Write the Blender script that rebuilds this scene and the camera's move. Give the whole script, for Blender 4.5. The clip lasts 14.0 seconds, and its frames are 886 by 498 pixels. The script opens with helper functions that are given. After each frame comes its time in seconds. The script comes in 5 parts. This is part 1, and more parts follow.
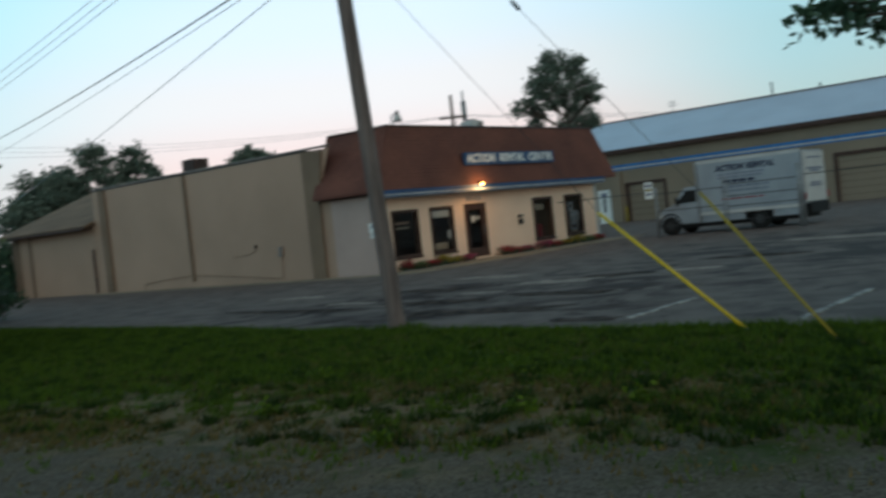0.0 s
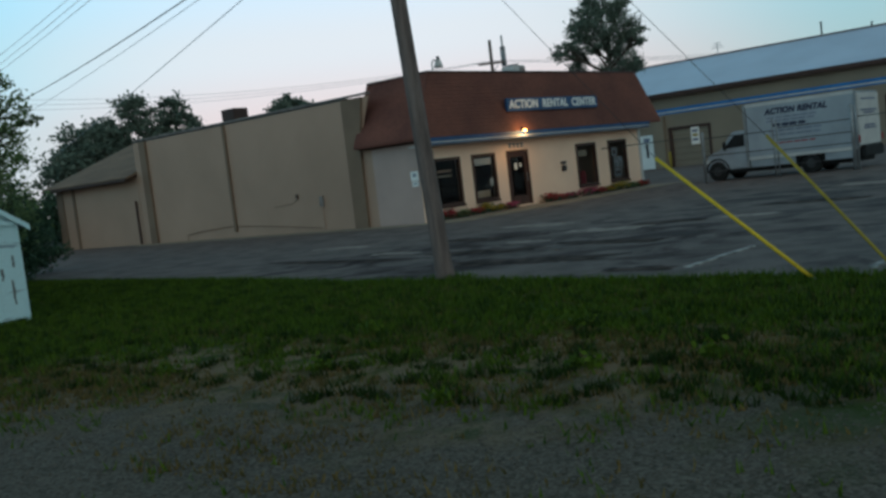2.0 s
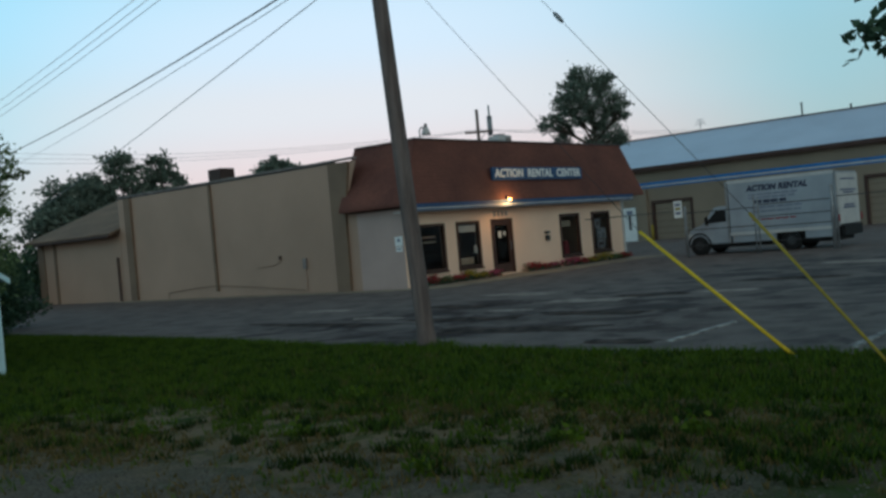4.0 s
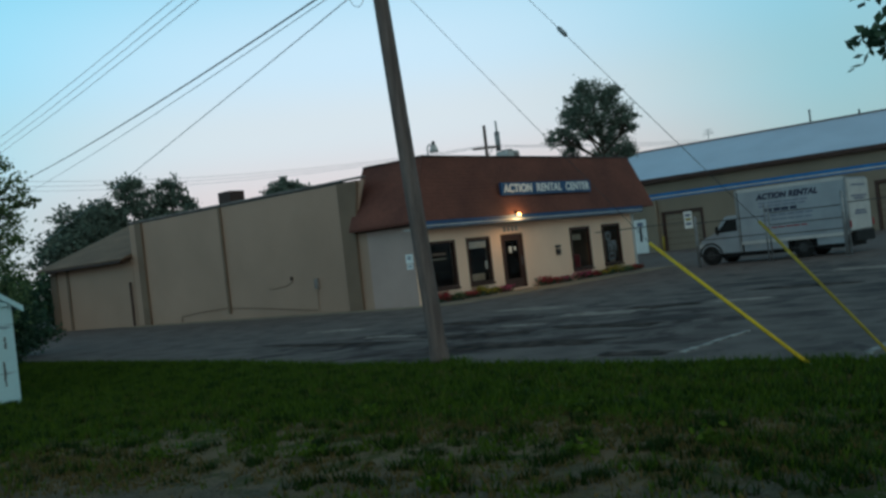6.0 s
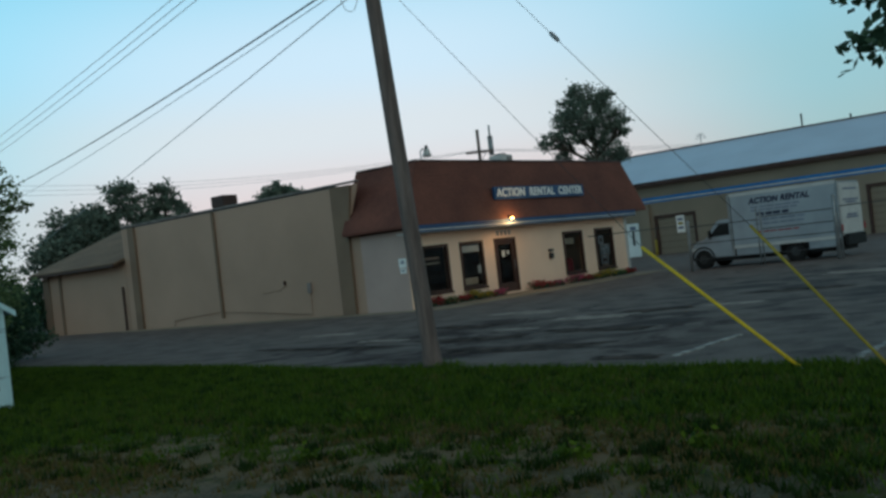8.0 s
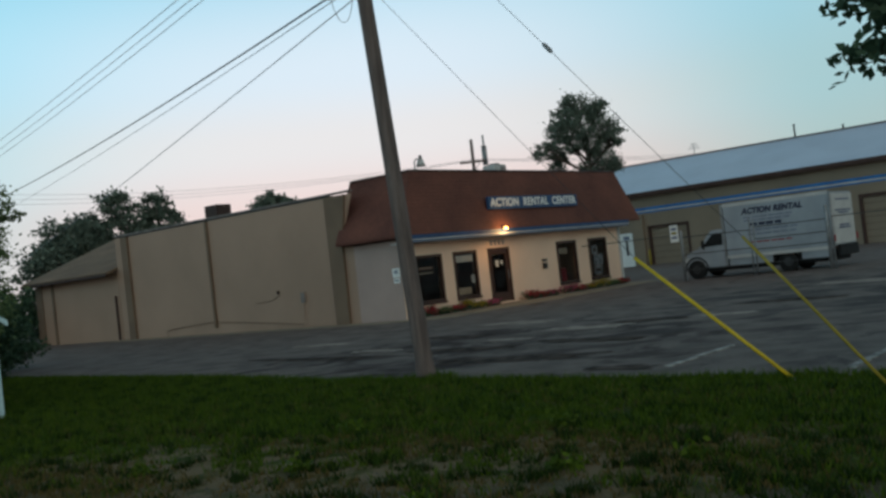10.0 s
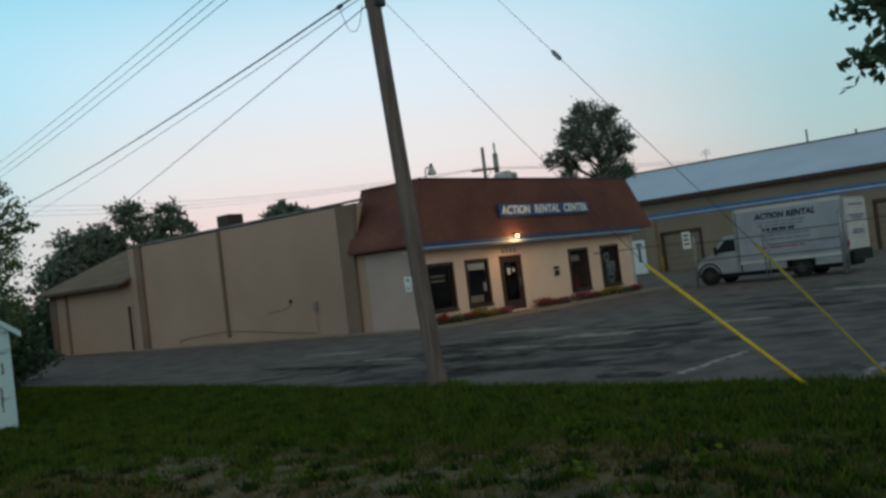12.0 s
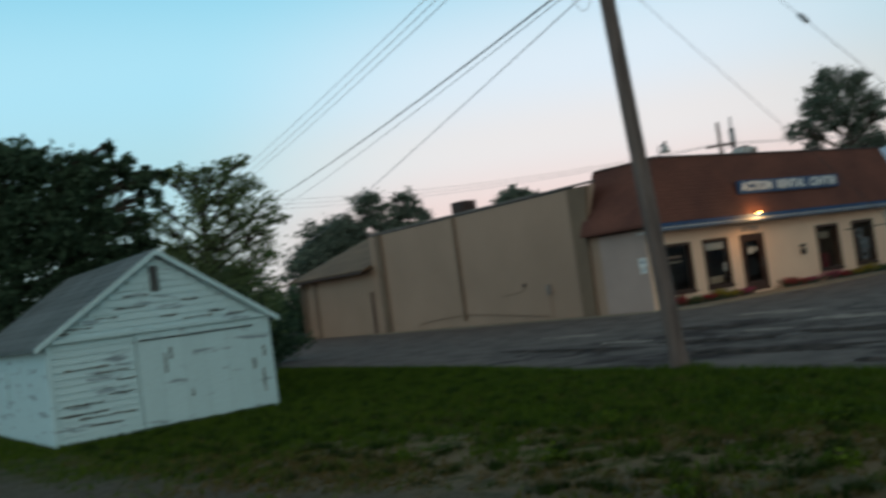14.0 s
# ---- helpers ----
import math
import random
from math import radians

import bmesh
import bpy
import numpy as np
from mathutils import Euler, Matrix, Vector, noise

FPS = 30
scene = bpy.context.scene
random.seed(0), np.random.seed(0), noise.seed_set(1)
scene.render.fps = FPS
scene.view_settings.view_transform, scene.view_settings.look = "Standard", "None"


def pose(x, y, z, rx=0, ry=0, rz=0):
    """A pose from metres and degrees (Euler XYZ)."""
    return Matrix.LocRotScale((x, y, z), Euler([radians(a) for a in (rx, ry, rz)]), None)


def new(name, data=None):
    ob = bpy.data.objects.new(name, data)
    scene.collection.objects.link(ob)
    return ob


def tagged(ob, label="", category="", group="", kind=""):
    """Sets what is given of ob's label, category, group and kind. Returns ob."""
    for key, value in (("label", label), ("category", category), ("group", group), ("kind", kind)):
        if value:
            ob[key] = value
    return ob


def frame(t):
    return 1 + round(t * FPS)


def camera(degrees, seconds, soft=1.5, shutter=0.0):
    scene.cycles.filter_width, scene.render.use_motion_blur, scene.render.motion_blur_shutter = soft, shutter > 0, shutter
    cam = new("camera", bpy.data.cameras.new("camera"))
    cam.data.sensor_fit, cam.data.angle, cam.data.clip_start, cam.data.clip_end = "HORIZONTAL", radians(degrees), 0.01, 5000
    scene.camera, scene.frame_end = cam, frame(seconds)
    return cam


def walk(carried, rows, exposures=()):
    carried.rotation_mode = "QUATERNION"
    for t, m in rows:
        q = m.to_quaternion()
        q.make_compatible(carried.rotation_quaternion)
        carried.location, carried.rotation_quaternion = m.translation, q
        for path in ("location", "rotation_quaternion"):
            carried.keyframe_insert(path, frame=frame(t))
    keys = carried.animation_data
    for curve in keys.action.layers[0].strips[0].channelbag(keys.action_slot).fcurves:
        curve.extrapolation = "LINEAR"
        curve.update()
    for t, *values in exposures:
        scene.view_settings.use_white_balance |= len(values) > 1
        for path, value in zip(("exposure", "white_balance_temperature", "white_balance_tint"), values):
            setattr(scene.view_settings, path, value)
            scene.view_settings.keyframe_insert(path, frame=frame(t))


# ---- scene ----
cam = camera(49.24, 14.0, soft=2.9, shutter=0.5)
# seconds, x, y, z, then the turn in degrees
ROWS = [
    (0.0, -0.136, -0.286, 1.570, 88.37, 6.21, -50.83),
    (0.5, -0.114, -0.254, 1.545, 86.95, 3.93, -45.14),
    (1.0, -0.037, -0.135, 1.564, 84.39, 3.34, -43.55),
    (1.5, 0.072, -0.039, 1.599, 84.80, 4.67, -44.29),
    (2.0, 0.035, 0.054, 1.589, 85.54, 6.78, -48.58),
    (2.5, 0.017, 0.076, 1.598, 85.04, 5.33, -48.71),
    (3.0, -0.005, 0.075, 1.615, 84.80, 4.88, -49.66),
    (3.5, 0.010, 0.069, 1.611, 88.00, 4.37, -49.69),
    (6.0, 0.016, 0.052, 1.604, 90.39, 6.51, -48.91),
    (6.5, 0.008, 0.043, 1.586, 90.13, 6.66, -48.82),
    (7.0, 0.021, 0.050, 1.602, 90.25, 6.35, -49.06),
    (7.5, 0.013, 0.061, 1.609, 90.23, 5.94, -49.03),
    (8.0, 0.002, 0.032, 1.608, 90.58, 6.58, -49.31),
    (10.5, 0.011, 0.020, 1.620, 91.14, 6.49, -49.69),
    (11.0, 0.027, 0.027, 1.616, 90.87, 6.77, -49.02),
    (11.5, 0.020, 0.022, 1.615, 91.16, 6.78, -49.01),
    (12.0, 0.026, 0.008, 1.615, 91.67, 6.89, -48.93),
    (12.5, 0.028, 0.014, 1.609, 91.94, 6.94, -49.05),
    (13.0, 0.003, 0.008, 1.614, 92.15, 7.13, -47.25),
    (13.5, 0.007, 0.030, 1.614, 92.94, 7.54, -42.98),
    (14.0, -0.025, 0.073, 1.603, 92.47, 7.80, -35.18),
]
walk(cam, [(t, pose(*row)) for t, *row in ROWS], [
    (0.0, 0.3, 6200, 6), (0.5, 0.30, 6050, 3), (1.0, 0.42, 6000, 3), (1.5, 0.18, 5850, 2), (2.0, 0.11, 5800, 2), (2.5, 0.0, 5750, 2), (3.0, 0.06, 5750, 3), (3.5, 0.1, 5950, 6),
    (6.0, 0.0, 5650, -2), (6.5, 0.0, 5700, -1), (7.0, 0.1, 6300, 7), (7.5, 0.12, 6350, 8), (8.0, 0.03, 5800, 0), (10.5, 0.1, 6450, 9), (12.0, 0.1, 6450, 9),
    (12.5, 0.0, 5900, 1), (13.0, 0.1, 6300, 6), (13.5, 0.15, 6450, 9), (14.0, 0.1, 6450, 9)])

# ---- world: clear dusk sky, the sun just under the horizon behind the viewer ----
world = bpy.data.worlds.new("dusk_sky")
scene.world = world
world.use_nodes = True
wn, wl = world.node_tree.nodes, world.node_tree.links
wn.clear()
w_coord, w_split, w_ramp = wn.new("ShaderNodeTexCoord"), wn.new("ShaderNodeSeparateXYZ"), wn.new("ShaderNodeValToRGB")
w_back, w_out = wn.new("ShaderNodeBackground"), wn.new("ShaderNodeOutputWorld")
wl.new(w_coord.outputs["Generated"], w_split.inputs[0])
wl.new(w_split.outputs["Z"], w_ramp.inputs[0])
# the warm afterglow lies low in the sky where the sun went down
w_dot, w_west, w_mix = wn.new("ShaderNodeVectorMath"), wn.new("ShaderNodeMapRange"), wn.new("ShaderNodeMix")
w_dot.operation = "DOT_PRODUCT"
w_dot.inputs[1].default_value = (-0.62, -0.76, 0.0)
wl.new(w_coord.outputs["Generated"], w_dot.inputs[0])
wl.new(w_dot.outputs["Value"], w_west.inputs[0])
w_west.interpolation_type = "SMOOTHSTEP"
w_west.inputs["From Min"].default_value, w_west.inputs["From Max"].default_value = 0.1, 1.0
w_mix.data_type, w_mix.blend_type = "RGBA", "ADD"
wl.new(w_west.outputs[0], w_mix.inputs[0])
w_mix.inputs[7].default_value = (0.42, 0.29, 0.17, 1)
wl.new(w_mix.outputs[2], w_back.inputs[0])
wl.new(w_back.outputs[0], w_out.inputs[0])
# bluish ring of the sky, and the pink arch that faces the sunset
SKY = [(0.0, (0.50, 0.60, 0.59)), (0.07, (0.47, 0.645, 0.66)), (0.14, (0.43, 0.68, 0.745)),
       (0.24, (0.40, 0.72, 0.86)), (0.40, (0.19, 0.56, 0.75)), (0.62, (0.15, 0.19, 0.22)), (1.0, (0.095, 0.098, 0.105))]
ARCH = [(0.0, (0.80, 0.585, 0.56)), (0.07, (0.83, 0.66, 0.63)), (0.14, (0.79, 0.76, 0.76)),
        (0.21, (0.71, 0.79, 0.87)), (0.40, (0.22, 0.57, 0.76)), (0.62, (0.15, 0.19, 0.22)), (1.0, (0.095, 0.098, 0.105))]


def fill_ramp(node, stops):
    node.color_ramp.interpolation = "EASE"
    for i, (at, col) in enumerate(stops):
        el = node.color_ramp.elements[i] if i < 2 else node.color_ramp.elements.new(at)
        el.position, el.color = at, (*col, 1)


def sky_side(direction, near, far):
    """0 to 1 as the direction of the sky turns towards the given one."""
    d, r = wn.new("ShaderNodeVectorMath"), wn.new("ShaderNodeMapRange")
    d.operation, d.inputs[1].default_value = "DOT_PRODUCT", direction
    wl.new(w_coord.outputs["Generated"], d.inputs[0])
    wl.new(d.outputs["Value"], r.inputs[0])
    r.interpolation_type = "SMOOTHSTEP"
    r.inputs["From Min"].default_value, r.inputs["From Max"].default_value = near, far
    return r


fill_ramp(w_ramp, SKY)
w_arch, w_arch_mix, w_dim = wn.new("ShaderNodeValToRGB"), wn.new("ShaderNodeMix"), wn.new("ShaderNodeMix")
fill_ramp(w_arch, ARCH)
wl.new(w_split.outputs["Z"], w_arch.inputs[0])
w_arch_mix.data_type = w_dim.data_type = "RGBA"
wl.new(sky_side((0.715, 0.70, 0.0), 0.885, 0.995).outputs[0], w_arch_mix.inputs[0])
wl.new(w_ramp.outputs[0], w_arch_mix.inputs[6])
wl.new(w_arch.outputs[0], w_arch_mix.inputs[7])
# the eastern sky is already darker
w_dim.blend_type = "MULTIPLY"
wl.new(sky_side((0.68, -0.73, 0.0), 0.0, 0.55).outputs[0], w_dim.inputs[0])
wl.new(w_arch_mix.outputs[2], w_dim.inputs[6])
w_dim.inputs[7].default_value = (0.86, 0.80, 0.76, 1)
wl.new(w_dim.outputs[2], w_mix.inputs[6])
w_back.inputs[1].default_value = 1.0

# ---- materials ----


def material(name, col, col2=None, rough=0.8, scale=3.0, fine=40.0, bump=0.15, metal=0.0, stretch=(1, 1, 1), contrast=(0.35, 0.65), per_object=0.0, spec=0.3, grain=0.3):
    """Two colours mixed by a coarse noise, a fine grain in brightness and relief."""
    m = bpy.data.materials.new(name)
    m.use_nodes = True
    n, l = m.node_tree.nodes, m.node_tree.links
    b = n["Principled BSDF"]
    b.inputs["Roughness"].default_value, b.inputs["Metallic"].default_value = rough, metal
    b.inputs["Specular IOR Level"].default_value = spec
    col2 = col2 or tuple(c * 0.72 for c in col)
    co, mp = n.new("ShaderNodeNewGeometry"), n.new("ShaderNodeMapping")
    mp.inputs["Scale"].default_value = stretch
    l.new(co.outputs["Position"], mp.inputs[0])
    a, f = n.new("ShaderNodeTexNoise"), n.new("ShaderNodeTexNoise")
    a.inputs["Scale"].default_value, a.inputs["Detail"].default_value = scale, 6
    f.inputs["Scale"].default_value, f.inputs["Detail"].default_value = fine, 3
    l.new(mp.outputs[0], a.inputs[0])
    l.new(mp.outputs[0], f.inputs[0])
    r = n.new("ShaderNodeValToRGB")
    r.color_ramp.elements[0].position, r.color_ramp.elements[1].position = contrast
    r.color_ramp.elements[0].color, r.color_ramp.elements[1].color = (*col2, 1), (*col, 1)
    l.new(a.outputs[0], r.inputs[0])
    hsv, mr = n.new("ShaderNodeHueSaturation"), n.new("ShaderNodeMapRange")
    mr.inputs["To Min"].default_value, mr.inputs["To Max"].default_value = 1 - grain, 1 + grain
    l.new(f.outputs[0], mr.inputs[0])
    value = mr.outputs[0]
    if per_object:
        oi, mm, mx = n.new("ShaderNodeObjectInfo"), n.new("ShaderNodeMapRange"), n.new("ShaderNodeMath")
        mm.inputs["To Min"].default_value, mm.inputs["To Max"].default_value = 1 - per_object, 1 + per_object
        mx.operation = "MULTIPLY"
        l.new(oi.outputs["Random"], mm.inputs[0])
        l.new(mm.outputs[0], mx.inputs[0])
        l.new(value, mx.inputs[1])
        value = mx.outputs[0]
    l.new(r.outputs[0], hsv.inputs["Color"])
    l.new(value, hsv.inputs["Value"])
    l.new(hsv.outputs[0], b.inputs["Base Color"])
    bu = n.new("ShaderNodeBump")
    bu.inputs["Strength"].default_value, bu.inputs["Distance"].default_value = bump, 0.02
    l.new(f.outputs[0], bu.inputs["Height"])
    l.new(bu.outputs[0], b.inputs["Normal"])
    return m


def foliage(name, col, col2):
    """Leaves, each its own shade, letting a little light through."""
    m = bpy.data.materials.new(name)
    m.use_nodes = True
    n, l = m.node_tree.nodes, m.node_tree.links
    b, g, r = n["Principled BSDF"], n.new("ShaderNodeNewGeometry"), n.new("ShaderNodeValToRGB")
    r.color_ramp.elements[0].color, r.color_ramp.elements[1].color = (*col2, 1), (*col, 1)
    l.new(g.outputs["Random Per Island"], r.inputs[0])
    l.new(r.outputs[0], b.inputs["Base Color"])
    b.inputs["Roughness"].default_value = 0.65
    b.inputs["Specular IOR Level"].default_value = 0.25
    tr, mx = n.new("ShaderNodeBsdfTranslucent"), n.new("ShaderNodeMixShader")
    l.new(r.outputs[0], tr.inputs[0])
    mx.inputs[0].default_value = 0.4
    l.new(b.outputs[0], mx.inputs[1])
    l.new(tr.outputs[0], mx.inputs[2])
    l.new(mx.outputs[0], n["Material Output"].inputs[0])
    return m


def glow(name, col, strength):
    m = bpy.data.materials.new(name)
    m.use_nodes = True
    b = m.node_tree.nodes["Principled BSDF"]
    b.inputs["Base Color"].default_value = (*col, 1)
    b.inputs["Emission Color"].default_value = (*col, 1)
    b.inputs["Emission Strength"].default_value = strength
    return m


def glass_material(name, tint=(0.75, 0.78, 0.8)):
    m = bpy.data.materials.new(name)
    m.use_nodes = True
    n, l = m.node_tree.nodes, m.node_tree.links
    n.remove(n["Principled BSDF"])
    fr, tr, gl, mx = n.new("ShaderNodeFresnel"), n.new("ShaderNodeBsdfTransparent"), n.new("ShaderNodeBsdfGlossy"), n.new("ShaderNodeMixShader")
    fr.inputs[0].default_value = 1.5
    tr.inputs[0].default_value = (*tint, 1)
    gl.inputs["Roughness"].default_value = 0.02
    l.new(fr.outputs[0], mx.inputs[0])
    l.new(tr.outputs[0], mx.inputs[1])
    l.new(gl.outputs[0], mx.inputs[2])
    l.new(mx.outputs[0], n["Material Output"].inputs[0])
    return m


def mix_ground():
    """Verge: gravel by the viewer, worn brown grass, then green grass."""
    m = material("verge_soil", (0.032, 0.058, 0.006), (0.075, 0.070, 0.020), 0.95, 1.6, 30, 0.5, contrast=(0.40, 0.60), spec=0.1)
    n, l = m.node_tree.nodes, m.node_tree.links
    b = n["Principled BSDF"]
    grass = b.inputs["Base Color"].links[0].from_socket
    g, sp = n.new("ShaderNodeNewGeometry"), n.new("ShaderNodeSeparateXYZ")
    l.new(g.outputs["Position"], sp.inputs[0])
    no, ad, mr = n.new("ShaderNodeTexNoise"), n.new("ShaderNodeMath"), n.new("ShaderNodeMapRange")
    no.inputs["Scale"].default_value, no.inputs["Detail"].default_value = 1.3, 5
    l.new(g.outputs["Position"], no.inputs[0])
    ad.operation = "MULTIPLY_ADD"
    l.new(no.outputs[0], ad.inputs[0])
    ad.inputs[1].default_value = 5.0
    sl = n.new("ShaderNodeMath")
    sl.operation = "MULTIPLY_ADD"
    l.new(sp.outputs["Y"], sl.inputs[0])
    sl.inputs[1].default_value = 0.25
    l.new(sp.outputs["X"], sl.inputs[2])
    l.new(sl.outputs[0], ad.inputs[2])
    mr.inputs["From Min"].default_value, mr.inputs["From Max"].default_value = 7.5, 9.4
    l.new(ad.outputs[0], mr.inputs[0])
    # trodden bare earth in the middle of the verge
    worn = None
    for src, f0, f1 in ((sl.outputs[0], 9.6, 8.0), (sp.outputs["Y"], 12.0, 9.0), (sp.outputs["Y"], 1.8, 3.6)):
        q, mul = n.new("ShaderNodeMapRange"), n.new("ShaderNodeMath")
        q.interpolation_type, mul.operation = "SMOOTHSTEP", "MULTIPLY"
        q.inputs["From Min"].default_value, q.inputs["From Max"].default_value = f0, f1
        l.new(src, q.inputs[0])
        l.new(q.outputs[0], mul.inputs[0])
        mul.inputs[1].default_value = 1.0
        if worn:
            l.new(worn, mul.inputs[1])
        worn = mul.outputs[0]
    wno, wad, wmr, wmx = n.new("ShaderNodeTexNoise"), n.new("ShaderNodeMath"), n.new("ShaderNodeMapRange"), n.new("ShaderNodeMix")
    wno.inputs["Scale"].default_value, wno.inputs["Detail"].default_value, wno.inputs["Roughness"].default_value = 2.9, 8, 0.65
    l.new(g.outputs["Position"], wno.inputs[0])
    wad.operation = "MULTIPLY_ADD"
    l.new(worn, wad.inputs[0])
    wad.inputs[1].default_value = 0.225
    l.new(wno.outputs[0], wad.inputs[2])
    wmr.inputs["From Min"].default_value, wmr.inputs["From Max"].default_value = 0.63, 0.76
    l.new(wad.outputs[0], wmr.inputs[0])
    wmx.data_type = "RGBA"
    l.new(wmr.outputs[0], wmx.inputs[0])
    l.new(grass, wmx.inputs[6])
    wmx.inputs[7].default_value = (0.175, 0.138, 0.082, 1)
    grass = wmx.outputs[2]
    vo, vr = n.new("ShaderNodeTexVoronoi"), n.new("ShaderNodeValToRGB")
    vo.inputs["Scale"].default_value = 48
    l.new(g.outputs["Position"], vo.inputs[0])
    vr.color_ramp.elements[0].color, vr.color_ramp.elements[1].color = (0.042, 0.039, 0.030, 1), (0.175, 0.160, 0.130, 1)
    l.new(vo.outputs["Color"], vr.inputs[0])
    mx = n.new("ShaderNodeMix")
    mx.data_type = "RGBA"
    l.new(mr.outputs[0], mx.inputs[0])
    l.new(vr.outputs[0], mx.inputs[6])
    l.new(grass, mx.inputs[7])
    l.new(mx.outputs[2], b.inputs["Base Color"])
    return m


M_SOIL = mix_ground()
M_ASPHALT = material("asphalt", (0.175, 0.150, 0.138), (0.122, 0.104, 0.097), 0.92, 1.7, 35, 0.3, stretch=(0.9, 0.75, 1), contrast=(0.40, 0.58), spec=0.12)


def stain_and_dim_asphalt(m, centre, reach, dark):
    """Ragged dark marks gathered round one part of the car park: stains, cracks and painted dimming."""
    n, l = m.node_tree.nodes, m.node_tree.links
    b = n["Principled BSDF"]
    base = b.inputs["Base Color"].links[0].from_socket
    g, d, r = n.new("ShaderNodeNewGeometry"), n.new("ShaderNodeVectorMath"), n.new("ShaderNodeMapRange")
    d.operation, d.inputs[1].default_value = "DISTANCE", centre
    l.new(g.outputs["Position"], d.inputs[0])
    l.new(d.outputs["Value"], r.inputs[0])
    r.interpolation_type = "SMOOTHSTEP"
    r.inputs["From Min"].default_value, r.inputs["From Max"].default_value = reach, reach * 0.3
    no, ad, q, mx = n.new("ShaderNodeTexNoise"), n.new("ShaderNodeMath"), n.new("ShaderNodeMapRange"), n.new("ShaderNodeMix")
    no.inputs["Scale"].default_value, no.inputs["Detail"].default_value = 0.75, 9
    no.inputs["Roughness"].default_value, no.inputs["Distortion"].default_value = 0.6, 0.7
    l.new(g.outputs["Position"], no.inputs[0])
    ad.operation = "MULTIPLY_ADD"
    l.new(r.outputs[0], ad.inputs[0])
    ad.inputs[1].default_value = 0.17
    l.new(no.outputs[0], ad.inputs[2])
    q.inputs["From Min"].default_value, q.inputs["From Max"].default_value = 0.61, 0.74
    l.new(ad.outputs[0], q.inputs[0])
    mx.data_type = "RGBA"
    l.new(q.outputs[0], mx.inputs[0])
    l.new(base, mx.inputs[6])
    mx.inputs[7].default_value = (*dark, 1)
    l.new(mx.outputs[2], b.inputs["Base Color"])


stain_and_dim_asphalt(M_ASPHALT, (14.6, 11.0, 0.0), 7.5, (0.045, 0.031, 0.030))
# right of the car park: lens fall-off put into the asphalt colour
stain_and_dim_asphalt(M_ASPHALT, (25.0, 5.0, 0.0), 13.0, (0.062, 0.055, 0.054))
M_PATCH_DARK = material("asphalt_patch_dark", (0.105, 0.082, 0.071), (0.026, 0.021, 0.019), 0.95, 2.6, 30, 0.4, contrast=(0.40, 0.62), spec=0.06)
M_PATCH_PALE = material("asphalt_patch_pale", (0.34, 0.30, 0.265), (0.14, 0.12, 0.105), 0.95, 2.2, 40, 0.2, contrast=(0.36, 0.56), spec=0.06)
M_LINE = material("worn_line_paint", (0.42, 0.41, 0.38), (0.16, 0.155, 0.15), 0.8, 4, 60, 0.1, contrast=(0.4, 0.6))
M_COPING = material("weathered_coping", (0.30, 0.26, 0.24), (0.17, 0.145, 0.135), 0.7, 2, 30, 0.1)
M_CONCRETE = material("concrete", (0.30, 0.25, 0.18), (0.19, 0.16, 0.125), 0.9, 1.2, 40, 0.2)
M_GRASS = foliage("grass_blades", (0.112, 0.164, 0.010), (0.030, 0.062, 0.004))
M_TUFT = foliage("dark_grass_tuft", (0.026, 0.054, 0.004), (0.009, 0.022, 0.002))
M_DRYGRASS = foliage("dry_grass_blades", (0.20, 0.135, 0.045), (0.08, 0.065, 0.02))
M_STONE = material("gravel_stone", (0.14, 0.13, 0.11), (0.055, 0.052, 0.042), 0.9, 14, 60, 0.2)
M_TAN = material("tan_metal_siding", (0.408, 0.270, 0.195), (0.350, 0.232, 0.166), 0.65, 0.35, 14, 0.03, grain=0.04)
M_TAN_DARK = material("brown_pilaster_paint", (0.20, 0.135, 0.09), (0.165, 0.11, 0.075), 0.7, 0.8, 20, 0.05, grain=0.06)
M_CREAM = material("cream_painted_block", (0.81, 0.560, 0.405), (0.75, 0.51, 0.37), 0.75, 0.7, 30, 0.12, grain=0.05)
# shop side wall, darker and greyer than the cream front
M_SIDEWALL = material("pinkish_grey_block", (0.44, 0.328, 0.288), (0.39, 0.29, 0.255), 0.75, 0.7, 30, 0.10, grain=0.05)
M_SHINGLE = material("red_brown_shingle", (0.165, 0.064, 0.045), (0.100, 0.040, 0.031), 0.9, 0.55, 9, 0.5, stretch=(0.8, 0.8, 1.1))
M_SHINGLE_TAN = material("weathered_tan_shingle", (0.22, 0.15, 0.098), (0.165, 0.112, 0.075), 0.9, 0.8, 9, 0.4, stretch=(0.6, 0.6, 3.0))
M_TRIM_BROWN = material("dark_brown_frame", (0.062, 0.030, 0.022), (0.045, 0.022, 0.016), 0.6, 2, 40, 0.1)
M_BLUE = material("blue_trim_paint", (0.030, 0.072, 0.175), (0.022, 0.055, 0.135), 0.55, 1.5, 40, 0.05)
M_BLUE_BRIGHT = material("bright_blue_stripe", (0.026, 0.165, 0.43), (0.020, 0.12, 0.34), 0.5, 1.5, 40, 0.05)
M_PALE = material("pale_trim_paint", (0.56, 0.55, 0.53), (0.46, 0.45, 0.44), 0.6, 2, 40, 0.05)
M_SIGNBLUE = material("sign_blue_enamel", (0.03, 0.075, 0.18), (0.024, 0.062, 0.15), 0.4, 2, 40, 0.03)
M_WHITE = material("white_enamel", (0.80, 0.80, 0.78), (0.72, 0.72, 0.70), 0.45, 2, 40, 0.03)
